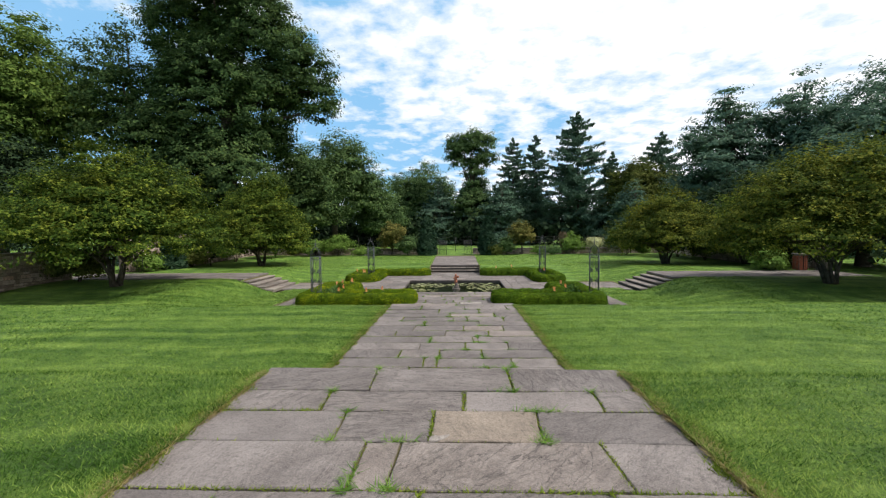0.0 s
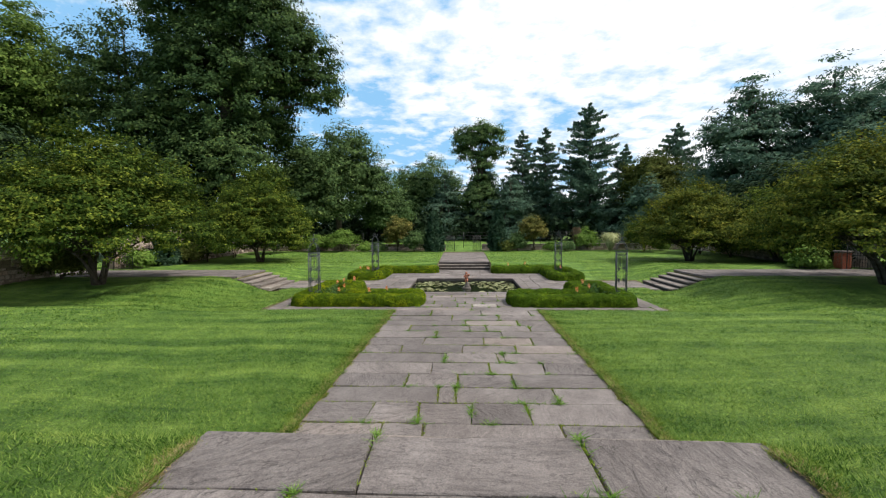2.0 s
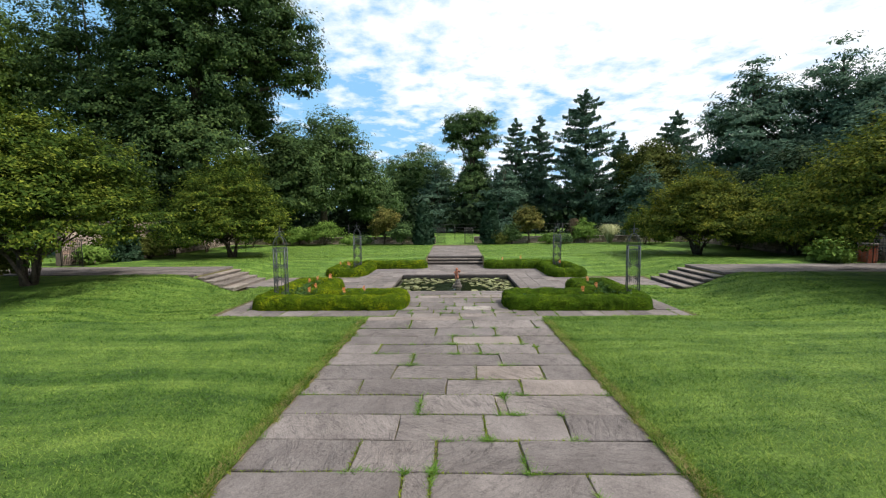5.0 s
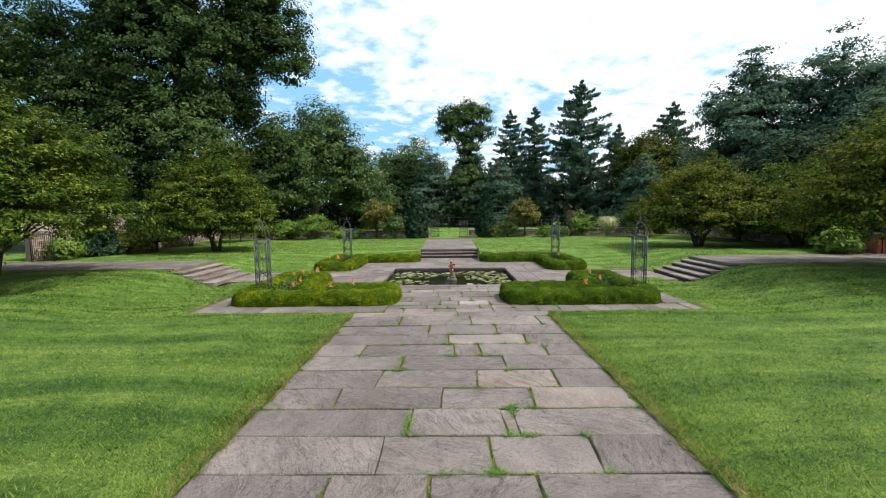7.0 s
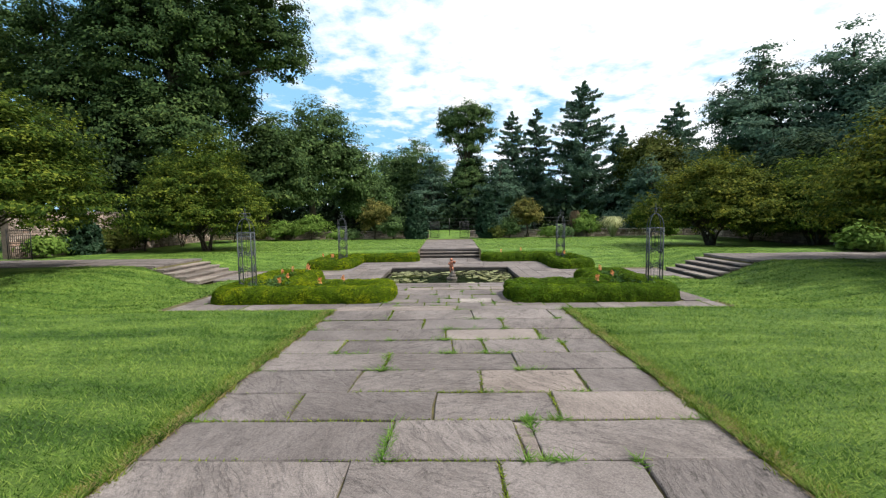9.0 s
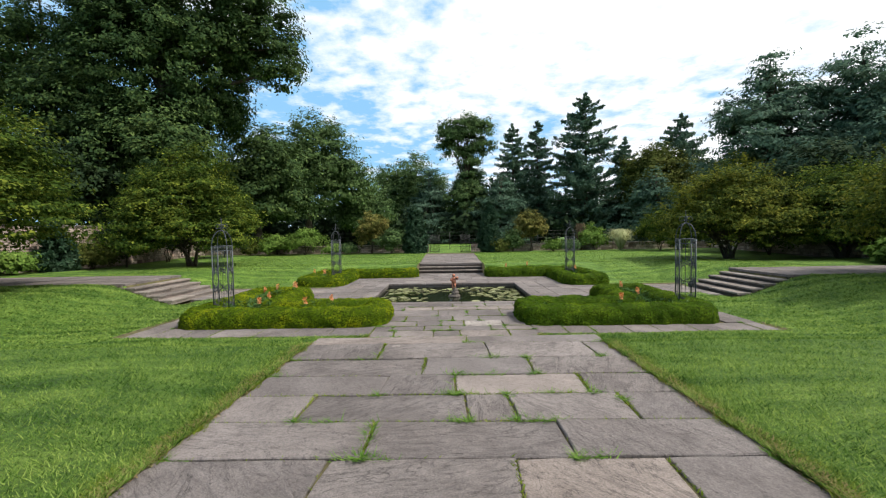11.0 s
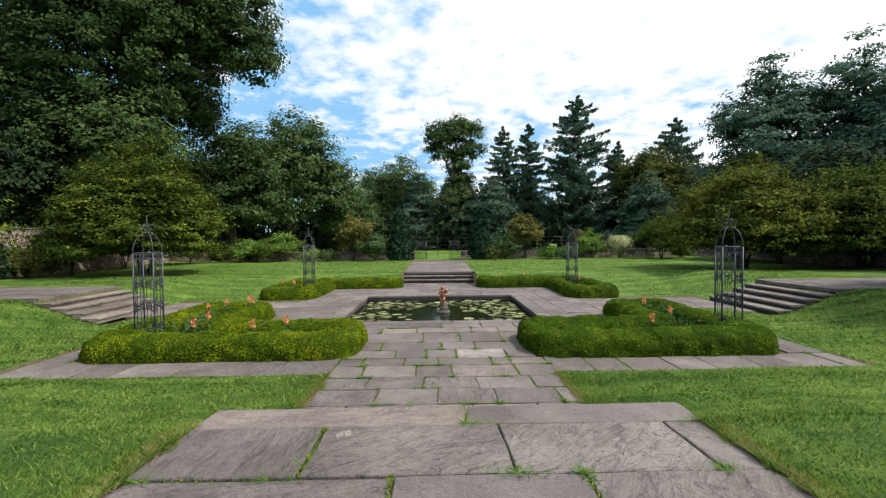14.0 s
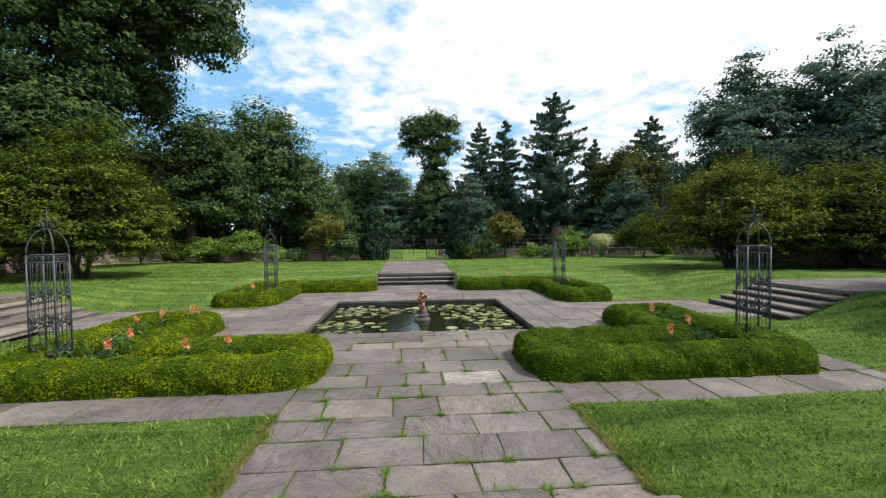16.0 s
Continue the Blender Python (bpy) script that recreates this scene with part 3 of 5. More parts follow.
def build_ground():
    ex = [s * e + d for e in (2.15, 2.0, 3.35, 10.3, 12.2) for s in (-1, 1) for d in (-0.02, 0.02)]
    ey = [e + d for e in (5.1, 6.3, 14.8, 16.4, 18.5, 23.2, 29.4, 23.8, 26.9, 27.1, 35.0) for d in (-0.02, 0.02)]
    xs, ys = lines(ex, -15, 15, 0.25, 1500), lines(ey, -2, 37, 0.25, 1800)
    X, Y = np.meshgrid(xs, ys)
    Z = ground_z(X, Y)
    v = np.stack((X, Y, Z), -1).reshape(-1, 3)
    nx, ny = len(xs), len(ys)
    i, j = np.meshgrid(np.arange(nx - 1), np.arange(ny - 1))
    a = (j * nx + i).ravel()
    f = np.stack((a, a + 1, a + nx + 1, a + nx), 1)
    me = raw("ground", v, f, M_GRASS, True)
    me.materials.append(M_SOIL)
    cx, cy = v[f].mean(1)[:, 0], v[f].mean(1)[:, 1]
    me.polygons.foreach_set("material_index", paved(cx, cy).astype(np.int32))
    ob = new("ground", me)
    return tagged(ob, "mown green lawn on terraces and grassy banks", "lawn", "", "structure")


ground = build_ground()


# ---- hedges ----
def hedge(name, outline, mat, label, seed, count=92000, leaf=0.0235, h=0.50, w=0.84):
    """A clipped low hedge that runs round a bed: swept body with lumps, covered in small leaves."""
    q = np.random.default_rng(seed)
    pts = [Vector((*p, 0)) for p in outline]
    n = len(pts)
    ring = []
    for i in range(n):
        a, b, c = pts[i - 1], pts[i], pts[(i + 1) % n]
        r = min(0.36, (b - a).length * 0.45, (c - b).length * 0.45)
        p0, p1 = b + (a - b).normalized() * r, b + (c - b).normalized() * r
        for k in range(5):
            t = k / 4
            ring.append((p0 * (1 - t) ** 2 + b * 2 * t * (1 - t) + p1 * t * t))
    dense = []
    for a, b in zip(ring, ring[1:] + ring[:1]):
        m = max(1, int((b - a).length / 0.07))
        dense += [a.lerp(b, k / m) for k in range(m)]
    prof = []
    for k in range(17):
        t = math.pi * k / 16
        cx, sy = math.cos(t), math.sin(t)
        prof.append((math.copysign(abs(cx) ** 0.68, cx) * w / 2, abs(sy) ** 0.6 * h))
    V, m = [], len(dense)
    for i, p in enumerate(dense):
        d = (dense[(i + 1) % m] - dense[i - 1]).normalized()
        s = Vector((d.y, -d.x, 0))
        for u, zz in prof:
            c = p + s * u
            lump = noise.noise(Vector((c.x * 1.5 + seed, c.y * 1.5, zz * 2))) * 0.05
            lump += (0.28 - abs(noise.noise(Vector((c.x * 2.6, c.y * 2.6 + seed, zz * 2.6))))) * 0.11
            lump += (0.25 - abs(noise.noise(Vector((c.x * 8, c.y * 8, zz * 8 + seed))))) * 0.06 + noise.noise(Vector((c.x * 19, c.y * 19, zz * 19))) * 0.016
            o = (s * (u / (w / 2)) * 0.9 + Vector((0, 0, zz / h))).normalized()
            V.append(c + Vector((0, 0, zz)) + o * lump)
    V = np.array([tuple(a) for a in V])
    k = len(prof)
    F = [(i * k + j, ((i + 1) % m) * k + j, ((i + 1) % m) * k + j + 1, i * k + j + 1) for i in range(m) for j in range(k - 1)]
    F = np.array(F)
    x, y = pts[0].x, pts[0].y
    ob = thing(name, 0, 0, COURT - 0.03, label, "hedge", "hedges round the pool")
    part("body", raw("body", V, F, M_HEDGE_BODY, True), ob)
    A, B, C, D = (V[F[:, i]] for i in range(4))
    area = np.linalg.norm(np.cross(C - A, D - B), axis=1) / 2
    nor = np.cross(C - A, D - B)
    nor /= np.linalg.norm(nor, axis=1)[:, None] + 1e-9
    cen = (A + B + C + D) / 4
    mid = np.array([tuple(p) for p in dense])[F[:, 0] // k] + np.array((0, 0, h * 0.4))
    nor *= np.sign(((cen - mid) * nor).sum(1))[:, None]
    cnt = count
    idx = q.choice(len(F), cnt, p=area / area.sum())
    u, v = q.random((cnt, 1)), q.random((cnt, 1))
    P = (A[idx] * (1 - u) + B[idx] * u) * (1 - v) + (D[idx] * (1 - u) + C[idx] * u) * v
    P += nor[idx] * q.uniform(-0.01, 0.022, (cnt, 1))
    part("foliage", leaf_mesh("foliage", P, leaf, mat, 0.35, 1.6, nor[idx] * 1.3, seed), ob)
    return ob


def bed_outline(x_in, x_step, x_out, y_path, y_step, y_arm, w=0.84):
    """Middle line of the hedge round an L-shaped bed."""
    sx, sy = (1 if x_out > 0 else -1), (1 if y_arm > y_path else -1)
    k = w / 2
    return ((x_out - sx * k, y_path + sy * k), (x_in + sx * k, y_path + sy * k), (x_in + sx * k, y_step - sy * k),
            (x_step + sx * k, y_step - sy * k), (x_step + sx * k, y_arm - sy * k), (x_out - sx * k, y_arm - sy * k))


L_LABEL = "low clipped box hedge, yellow-green, round a flower bed"
R_LABEL = "low clipped box hedge, deep green, round a flower bed"
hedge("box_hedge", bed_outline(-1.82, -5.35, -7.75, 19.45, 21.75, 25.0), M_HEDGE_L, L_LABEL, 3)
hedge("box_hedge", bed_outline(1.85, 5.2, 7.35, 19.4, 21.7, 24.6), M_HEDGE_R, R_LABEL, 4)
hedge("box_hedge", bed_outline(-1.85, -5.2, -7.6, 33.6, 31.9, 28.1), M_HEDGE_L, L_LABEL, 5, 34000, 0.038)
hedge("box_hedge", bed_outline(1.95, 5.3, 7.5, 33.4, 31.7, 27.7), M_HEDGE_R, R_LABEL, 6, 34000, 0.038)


def bed_soil(x0, x1, x2, y0, y1, y2):
    """Dark soil inside a hedge."""
    bm = bmesh.new()
    for a, b, c, d in ((x0, x2, y0, y1), (x1, x2, y1, y2)):
        block(bm, min(a, b), max(a, b), min(c, d), max(c, d), COURT - 0.05, COURT + 0.05, 0.01)
    ob = new("bed_soil", bm_mesh("bed_soil", bm, M_MULCH))
    return tagged(ob, "dark bare soil of a planting bed", "soil", "", "structure")


bed_soil(-2.2, -5.7, -7.4, 19.8, 21.4, 24.6)
bed_soil(2.2, 5.6, 7.0, 19.8, 21.3, 24.2)
bed_soil(-2.2, -5.6, -7.3, 33.2, 32.3, 28.5)
bed_soil(2.3, 5.7, 7.1, 33.0, 32.1, 28.1)


# ---- iron obelisks ----
def bar(bm, a, b, r=0.011, sides=6):
    tube(bm, (a, b), (r, r), sides)


def obelisk():
    """A square wrought-iron plant tower with a domed top, scrolls and diamond joints."""
    ob = thing("plant_obelisk", 0, 0, 0, "tall grey wrought-iron plant obelisk with domed top, standing in a bed", "obelisk", "iron obelisks in the beds")
    k, spring = 0.215, 2.22
    for sx, sy in ((-1, -1), (1, -1), (1, 1), (-1, 1)):
        bm = bmesh.new()
        bar(bm, (sx * k, sy * k, 0), (sx * k, sy * k, spring), 0.017)
        part("post", bm_mesh("post", bm, M_IRON, True), ob)
    for z in (0.06, spring - 0.14, spring):
        bm = bmesh.new()
        c = ((-k, -k), (k, -k), (k, k), (-k, k))
        for (a, b), (d, e) in zip(c, c[1:] + c[:1]):
            bar(bm, (a, b, z), (d, e, z), 0.012)
        band = part("band", bm_mesh("band", bm, M_IRON, True), ob)
    for side in range(4):
        m = pose(0, 0, 0, 0, 0, 90 * side)
        bm = bmesh.new()
        for i in range(7):
            x = -k + 2 * k * (i + 0.5) / 7
            bar(bm, (x, -k, spring - 0.14), (x, -k, spring), 0.006, 4)
        part("spindle_row", bm_mesh("spindle_row", bm, M_IRON, True), band, "", m)
        bm = bmesh.new()
        nodes = (0.42, 0.95, 1.48)
        for s in (-1, 1):
            xs = s * k * 0.5
            prev = 0.06
            for z in nodes + (spring - 0.14,):
                last = z > 1.6
                for o in (-0.045, 0.045):
                    lo = (xs, prev) if prev > 0.1 else (xs + o, prev)
                    pts = [(lo[0], -k, lo[1]), (xs + o, -k, prev + 0.10), (xs + o, -k, z - 0.10), (xs + (o if last else 0), -k, z)]
                    tube(bm, pts, (0.0068,) * 4, 5)
                if not last:
                    d = 0.062
                    q = [(xs - d, z), (xs, z - d), (xs + d, z), (xs, z + d)]
                    for (a, b), (e, f) in zip(q, q[1:] + q[:1]):
                        bar(bm, (a, -k, b), (e, -k, f), 0.011, 5)
                    # quarter scrolls that tie the joints to the posts
                    for up in (-1, 1):
                        arc = [(xs + s * (0.045 + 0.055 * (1 - math.cos(t))), -k, z + up * 0.13 * math.sin(t)) for t in (0, 0.5, 1.0, 1.5)]
                        tube(bm, arc, (0.010,) * 4, 5)
                prev = z
        part("panel", bm_mesh("panel", bm, M_IRON, True), ob, "wrought-iron tracery", m)
    for side in range(2):
        m = pose(0, 0, 0, 0, 0, 45 + 90 * side)
        bm = bmesh.new()
        R = k * math.sqrt(2)
        arc = [(-R * math.cos(t), 0, spring + 0.48 * math.sin(t)) for t in np.linspace(0, math.pi, 19)]
        tube(bm, arc, (0.013,) * 19, 6)
        part("arch", bm_mesh("arch", bm, M_IRON, True), ob, "", m)
    bm = bmesh.new()
    tube(bm, ((0, 0, spring + 0.45), (0, 0, spring + 0.60), (0, 0, spring + 0.72), (0, 0, spring + 0.88)), (0.016, 0.02, 0.012, 0.003), 8)
    finial = part("finial", bm_mesh("finial", bm, M_IRON, True), ob)
    for side in range(4):
        bm = bmesh.new()
        sp = [(0.01 + 0.10 - 0.10 * math.cos(t) * (1 - t / 9), 0, spring + 0.58 + 0.10 * math.sin(t) * (1 - t / 9)) for t in np.linspace(0, 6.2, 22)]
        tube(bm, sp, np.linspace(0.011, 0.006, 22), 5)
        part("scroll", bm_mesh("scroll", bm, M_IRON, True), finial, "", pose(0, 0, 0, 0, 0, 90 * side))
    return ob


tower = obelisk()
tower.matrix_basis = pose(-7.0, 21.0, COURT, 0, 0, 8)
copy_thing(tower, pose(7.0, 20.95, COURT, 0, 0, -14))
copy_thing(tower, pose(-6.3, 31.3, COURT, 0, 0, 4))
copy_thing(tower, pose(6.55, 31.4, COURT, 0, 0, -6))


# ---- pool ----
def build_pool():
    ob = thing("lily_pool", 0, 26.3, COURT, "sunken rectangular stone lily pool with dark walls", "pool", "", "structure")
    x, y0, y1 = 3.15, -2.85, 2.9
    for a, b, c, d in ((-x - .25, x + .25, y0 - .25, y0), (-x - .25, x + .25, y1, y1 + .25), (-x - .25, -x, y0, y1), (x, x + .25, y0, y1)):
        bm = bmesh.new()
        block(bm, a, b, c, d, -0.85, -0.09, 0.01)
        part("pool_wall", bm_mesh("pool_wall", bm, M_COPE), ob, "dark damp stone")
    bm = bmesh.new()
    block(bm, -x - .2, x + .2, y0 - .2, y1 + .2, -0.87, -0.8, 0)
    part("pool_floor", bm_mesh("pool_floor", bm, M_MULCH), ob)
    v = [(-x - .01, y0 - .01, 0), (x + .01, y0 - .01, 0), (x + .01, y1 + .01, 0), (-x - .01, y1 + .01, 0)]
    w = new("water", raw("water", v, [(0, 1, 2, 3)], M_WATER))
    w.matrix_basis = pose(0, 26.3, WATER)
    tagged(w, "still dark green pond water between stone walls", "water", "", "structure")
    # coping stones with rough front edges
    q = random.Random(5)
    for horizontal, fixed, sgn in ((True, y0, -1), (True, y1, 1), (False, -x, -1), (False, x, 1)):
        a, end = (-x - .42, x + .42) if horizontal else (y0, y1)
        while a < end - 0.05:
            b = min(end, a + q.uniform(0.8, 1.5))
            if end - b < 0.4:
                b = end
            bm = bmesh.new()
            o0, o1 = sorted((fixed - sgn * 0.05, fixed + sgn * 0.42))
            if horizontal:
                block(bm, a + .006, b - .006, o0, o1, -0.10, q.uniform(0.0, 0.012), 0.018)
            else:
                block(bm, o0, o1, a + .006, b - .006, -0.10, q.uniform(0.0, 0.012), 0.018)
            part("coping_stone", bm_mesh("coping_stone", bm, M_SLAB), ob)
            a = b
    return ob


build_pool()


def pad_mesh(r, seed):
    q = random.Random(seed)
    n = 16
    bm = bmesh.new()
    c = bm.verts.new((0, 0, 0.004))
    notch = 0.22
    rim = []
    for i in range(n):
        a = notch + (2 * math.pi - 2 * notch) * i / (n - 1)
        k = r * (1 + q.uniform(-.05, .05))
        rim.append(bm.verts.new((k * math.cos(a), k * math.sin(a), 0.006 + q.uniform(0, 0.012))))
    for a, b in zip(rim, rim[1:]):
        bm.faces.new((c, a, b))
    bmesh.ops.solidify(bm, geom=bm.faces[:], thickness=0.006)
    return bm_mesh("lily_pad", bm, M_PAD, False)


def build_pads():
    q = random.Random(11)
    shapes = [pad_mesh(r, i) for i, r in enumerate((0.10, 0.13, 0.155, 0.175))]
    placed, groups = [], ((-2.1, 24.1, 0.9, 0.35), (-2.3, 25.6, 0.75, 0.5), (-1.2, 27.6, 1.3, 0.7), (-2.4, 28.2, 0.6, 0.6),
                          (0.6, 28.3, 0.5, 0.45), (2.0, 26.6, 0.85, 0.6), (1.9, 28.0, 1.0, 0.6), (1.7, 24.3, 1.0, 0.4), (2.5, 25.4, 0.5, 0.5), (-0.6, 24.0, 0.6, 0.3))
    tries = 0
    while len(placed) < 200 and tries < 9000:
        tries += 1
        gx, gy, sx, sy = q.choice(groups)
        x, y, k = q.gauss(gx, sx * 0.62), q.gauss(gy, sy * 0.62), q.randrange(4)
        r = (0.10, 0.13, 0.155, 0.175)[k]
        if abs(x) > 2.95 or not 23.65 < y < 29.0 or math.hypot(x - 0.1, y - 26.0) < 0.55:
            continue
        if any(math.hypot(x - a, y - b) < (r + c) * 0.86 for a, b, c in placed):
            continue
        placed.append((x, y, r))
        ob = new("lily_pad", shapes[k])
        ob.matrix_basis = pose(x, y, WATER + 0.002 + q.uniform(0, 0.008), q.uniform(-2, 2), q.uniform(-2, 2), q.uniform(0, 360))
        tagged(ob, "round yellow-green water lily pad floating on the pool", "lily pad", "lily pads on the pool")
    # a few closed pale blooms among the pads
    for x, y in ((-2.0, 25.2), (-2.45, 24.2), (2.35, 25.6), (1.2, 27.1), (0.95, 24.3)):
        P = np.array([(0.05 * math.cos(a) * k, 0.05 * math.sin(a) * k, 0.05 + 0.03 * (1 - k)) for k in (0.5, 1) for a in np.linspace(0, 6.28, 8)[:-1]])
        ob = new("water_lily", leaf_mesh("water_lily", P, 0.055, M_STRAW, 0.4, 1.6, None, 3))
        ob.matrix_basis = pose(x, y, WATER + 0.01)
        tagged(ob, "small pale yellow water lily flower among pads", "flower", "water lily flowers")


build_pads()


def ellipsoid(bm, c, r, seg=14, rings=9, m=None):
    mat = Matrix.Translation(c) @ (m or Matrix()) @ Matrix.Diagonal((*r, 1))
    bmesh.ops.create_uvsphere(bm, u_segments=seg, v_segments=rings, radius=1, matrix=mat)


def build_statue():
    bm = bmesh.new()
    for i, (r, z) in enumerate(((0.30, 0.02), (0.25, 0.14), (0.17, 0.27), (0.12, 0.38))):
        ellipsoid(bm, (0.02 * i, 0, z), (r, r * 0.9, 0.13), 12, 7)
    for v in bm.verts:
        v.co += noise.noise_vector(v.co * 9) * 0.055
    rock = thing("fountain_rock", 0.1, 26.0, WATER - 0.12, "rough dark rock pedestal standing in the lily pool", "pedestal", data=bm_mesh("fountain_rock", bm, M_COPE, True))
    bm = bmesh.new()
    tube(bm, ((-0.045, 0, 0), (-0.05, -0.01, 0.12), (-0.05, 0, 0.26)), (0.03, 0.035, 0.055), 8)
    tube(bm, ((0.05, 0.03, 0), (0.055, 0.0, 0.12), (0.045, 0, 0.26)), (0.03, 0.035, 0.055), 8)
    ellipsoid(bm, (0, 0, 0.34), (0.10, 0.08, 0.12))
    ellipsoid(bm, (0, 0, 0.46), (0.09, 0.07, 0.09))
    ellipsoid(bm, (0.0, -0.01, 0.605), (0.068, 0.072, 0.08))
    tube(bm, ((-0.085, 0, 0.49), (-0.14, -0.04, 0.40), (-0.06, -0.12, 0.42)), (0.035, 0.03, 0.022), 8)
    tube(bm, ((0.085, 0, 0.49), (0.15, -0.05, 0.43), (0.13, -0.10, 0.50)), (0.035, 0.03, 0.022), 8)
    ellipsoid(bm, (0.13, -0.09, 0.52), (0.075, 0.06, 0.05))
    thing("garden_statue", 0.1, 26.0, WATER + 0.30, "small weathered copper garden statue on a rock in the pool", "statue", data=bm_mesh("garden_statue", bm, M_COPPER, True))


build_statue()


# ---- flowers ----
def flower(h, seed):
    q = np.random.default_rng(seed)
    ob = thing("flower_stalk", 0, 0, 0, "orange flower spike on a leafy green stalk in the bed", "flower", "orange flowers in the beds")
    bm = bmesh.new()
    tube(bm, ((0, 0, 0), (0.02, 0, h * 0.5), (0.0, 0.02, h)), (0.012, 0.009, 0.006), 6)
    part("stem", bm_mesh("stem", bm, M_STEM, True), ob)
    n = 34
    z = q.uniform(0.15, 0.85, n) * h
    a = q.uniform(0, 6.28, n)
    P = np.stack((np.cos(a) * 0.08, np.sin(a) * 0.08, z), 1)
    part("leaves", leaf_mesh("leaves", P, 0.05, M_STEM, 0.5, 3.2, None, seed), ob)
    n = 40
    a, r = q.uniform(0, 6.28, n), q.uniform(0.01, 0.055, n)
    P = np.stack((np.cos(a) * r, np.sin(a) * r, h + q.uniform(-0.04, 0.13, n)), 1)
    part("bloom", leaf_mesh("bloom", P, 0.05, M_PETAL, 0.2, 1.5, None, seed), ob, "orange petals")
    return ob


tall, short = flower(0.64, 1), flower(0.54, 2)
tall.matrix_basis, short.matrix_basis = pose(-5.62, 21.05, COURT), pose(-5.75, 20.65, COURT)
for x, y, k in ((-6.25, 23.2, 1), (-5.9, 23.9, 1), (-6.0, 24.35, 0), (-4.35, 20.55, 0), (-3.5, 20.35, 1), (-6.35, 22.4, 1), (4.95, 20.6, 0), (5.75, 22.6, 1), 
                (5.6, 21.0, 1), (-6.9, 29.4, 1), (-6.6, 30.0, 0), (-6.3, 29.1, 1), (3.2, 32.6, 0), (4.4, 32.5, 1), (6.3, 29.6, 1)):
    copy_thing(tall if k else short, pose(x, y, COURT, 0, 0, (x * 77 + y * 31) % 360))


def bed_plants():
    """Loose low leaves that fill the beds inside the hedges."""
    q = np.random.default_rng(21)
    spots = [(q.uniform(-7.1, -2.6), q.uniform(20.15, 21.1)) for _ in range(9)] + [(q.uniform(-7.2, -5.9), q.uniform(20.6, 24.3)) for _ in range(16)]
    spots += [(q.uniform(2.6, 6.8), q.uniform(20.1, 21.0)) for _ in range(6)] + [(q.uniform(5.8, 6.8), q.uniform(20.5, 23.9)) for _ in range(12)]
    P = []
    for x, y in spots:
        h = q.uniform(0.2, 0.5)
        P.append(np.stack((x + q.normal(size=60) * 0.12, y + q.normal(size=60) * 0.12, 0.05 + q.random(60) * h), 1))
    ob = new("bed_plants", leaf_mesh("bed_plants", np.concatenate(P), 0.05, M_STEM, 0.4, 2.6, None, 9))
    ob.matrix_basis = pose(0, 0, COURT)
    tagged(ob, "loose grey-green perennial leaves filling the hedged beds", "plants", "", "stuff")


bed_plants()


# ---- trees near the garden ----
def round_tree(x, y, z, r, h0, h1, mat, label, seed, clumps=1000, leaf=0.09, floor=1.9, peak=0.0, stems=7):
    return tree("round_tree", x, y, z, domed(r, h0, h1, seed, peak), mat, label, clumps, 76, 0.40, leaf, 0.13, h1 * 0.8, seed, stems, "tree", "round trees beside the court", 0.9, 0.10, 0.24, floor, 520, 0.24)


round_tree(-17.4, 20.9, -0.95, 5.1, 0.7, 6.8, M_ROUND, "broad low multi-stemmed tree with light green leaves on the lawn", 31, 1300, 0.085, 2.6)
round_tree(-15.9, 33.8, -1.03, 4.3, 0.2, 6.6, M_ROUND, "rounded multi-stemmed tree, green, on the lawn by the wall", 32, 1000, 0.092, 1.7, 0.06)
round_tree(16.7, 33.6, -1.03, 4.1, 0.3, 5.6, M_GOLD, "rounded multi-stemmed tree with leaves turning yellow", 33, 900, 0.092, 1.9)
round_tree(18.4, 20.9, -0.95, 4.8, 0.5, 6.6, M_GOLD, "broad low multi-stemmed tree with yellow-green crown", 34, 1250, 0.085, 2.5)
round_tree(21.9, 32.0, -1.03, 3.9, 0.1, 5.2, M_ROUND, "rounded dark green tree behind the paved terrace", 35, 850, 0.092, 1.2)


# ---- great trees behind ----
def great(name, x, y, r, h0, h1, mat, label, seed, clumps, leaf=0.215, spread=0.72, n=14, per=50, squash=1.0, trunk=0.45):
    return tree(name, x, y, -1.2, lobed(r, h0, h1, n, seed, squash, 0.62), mat, label, clumps, per, spread, leaf, trunk, h1 * 0.75, seed, 1, "tree", "woods round the garden", 0.8, 0.18, 0.40)


oak_lobes = [(0, 0, 15.5, 6.2, 6.5, 8.2), (4.4, -1, 21.8, 4.0, 4.2, 3.8), (7.7, 0, 19.2, 3.0, 3.2, 2.8), (8.7, 0, 16.6, 2.3, 2.6, 1.7), (9.6, 0, 15.0, 1.3, 1.5, 0.8), (1.5, -2, 26.0, 4.8, 5, 3.4),
             (-3.5, 0, 23.4, 4.0, 4.2, 4.0), (-5, -1, 12, 4.0, 5, 4.0), (0.5, -3, 8, 5.2, 4, 4.5), (-4.5, 1, 18, 3.4, 4, 3.4), (3.6, 0, 12.2, 2.4, 3, 2.6), (4.6, -1.5, 16.8, 2.8, 3, 2.2)]
tree("oak_tree", -23.6, 43.5, -1.1, oak_lobes, M_OAK, "huge dark green oak tree towering behind the wall", 3300, 76, 0.56, 0.165, 0.75, 20, 41, 1, "tree", "woods round the garden", 0.8, 0.14, 0.42)
great("broadleaf_tree", -34.6, 45, 6.0, 3, 27, M_OAK, "tall open tree with bare limbs and gaps of sky", 42, 560, 0.18, 0.62, 16, 56)
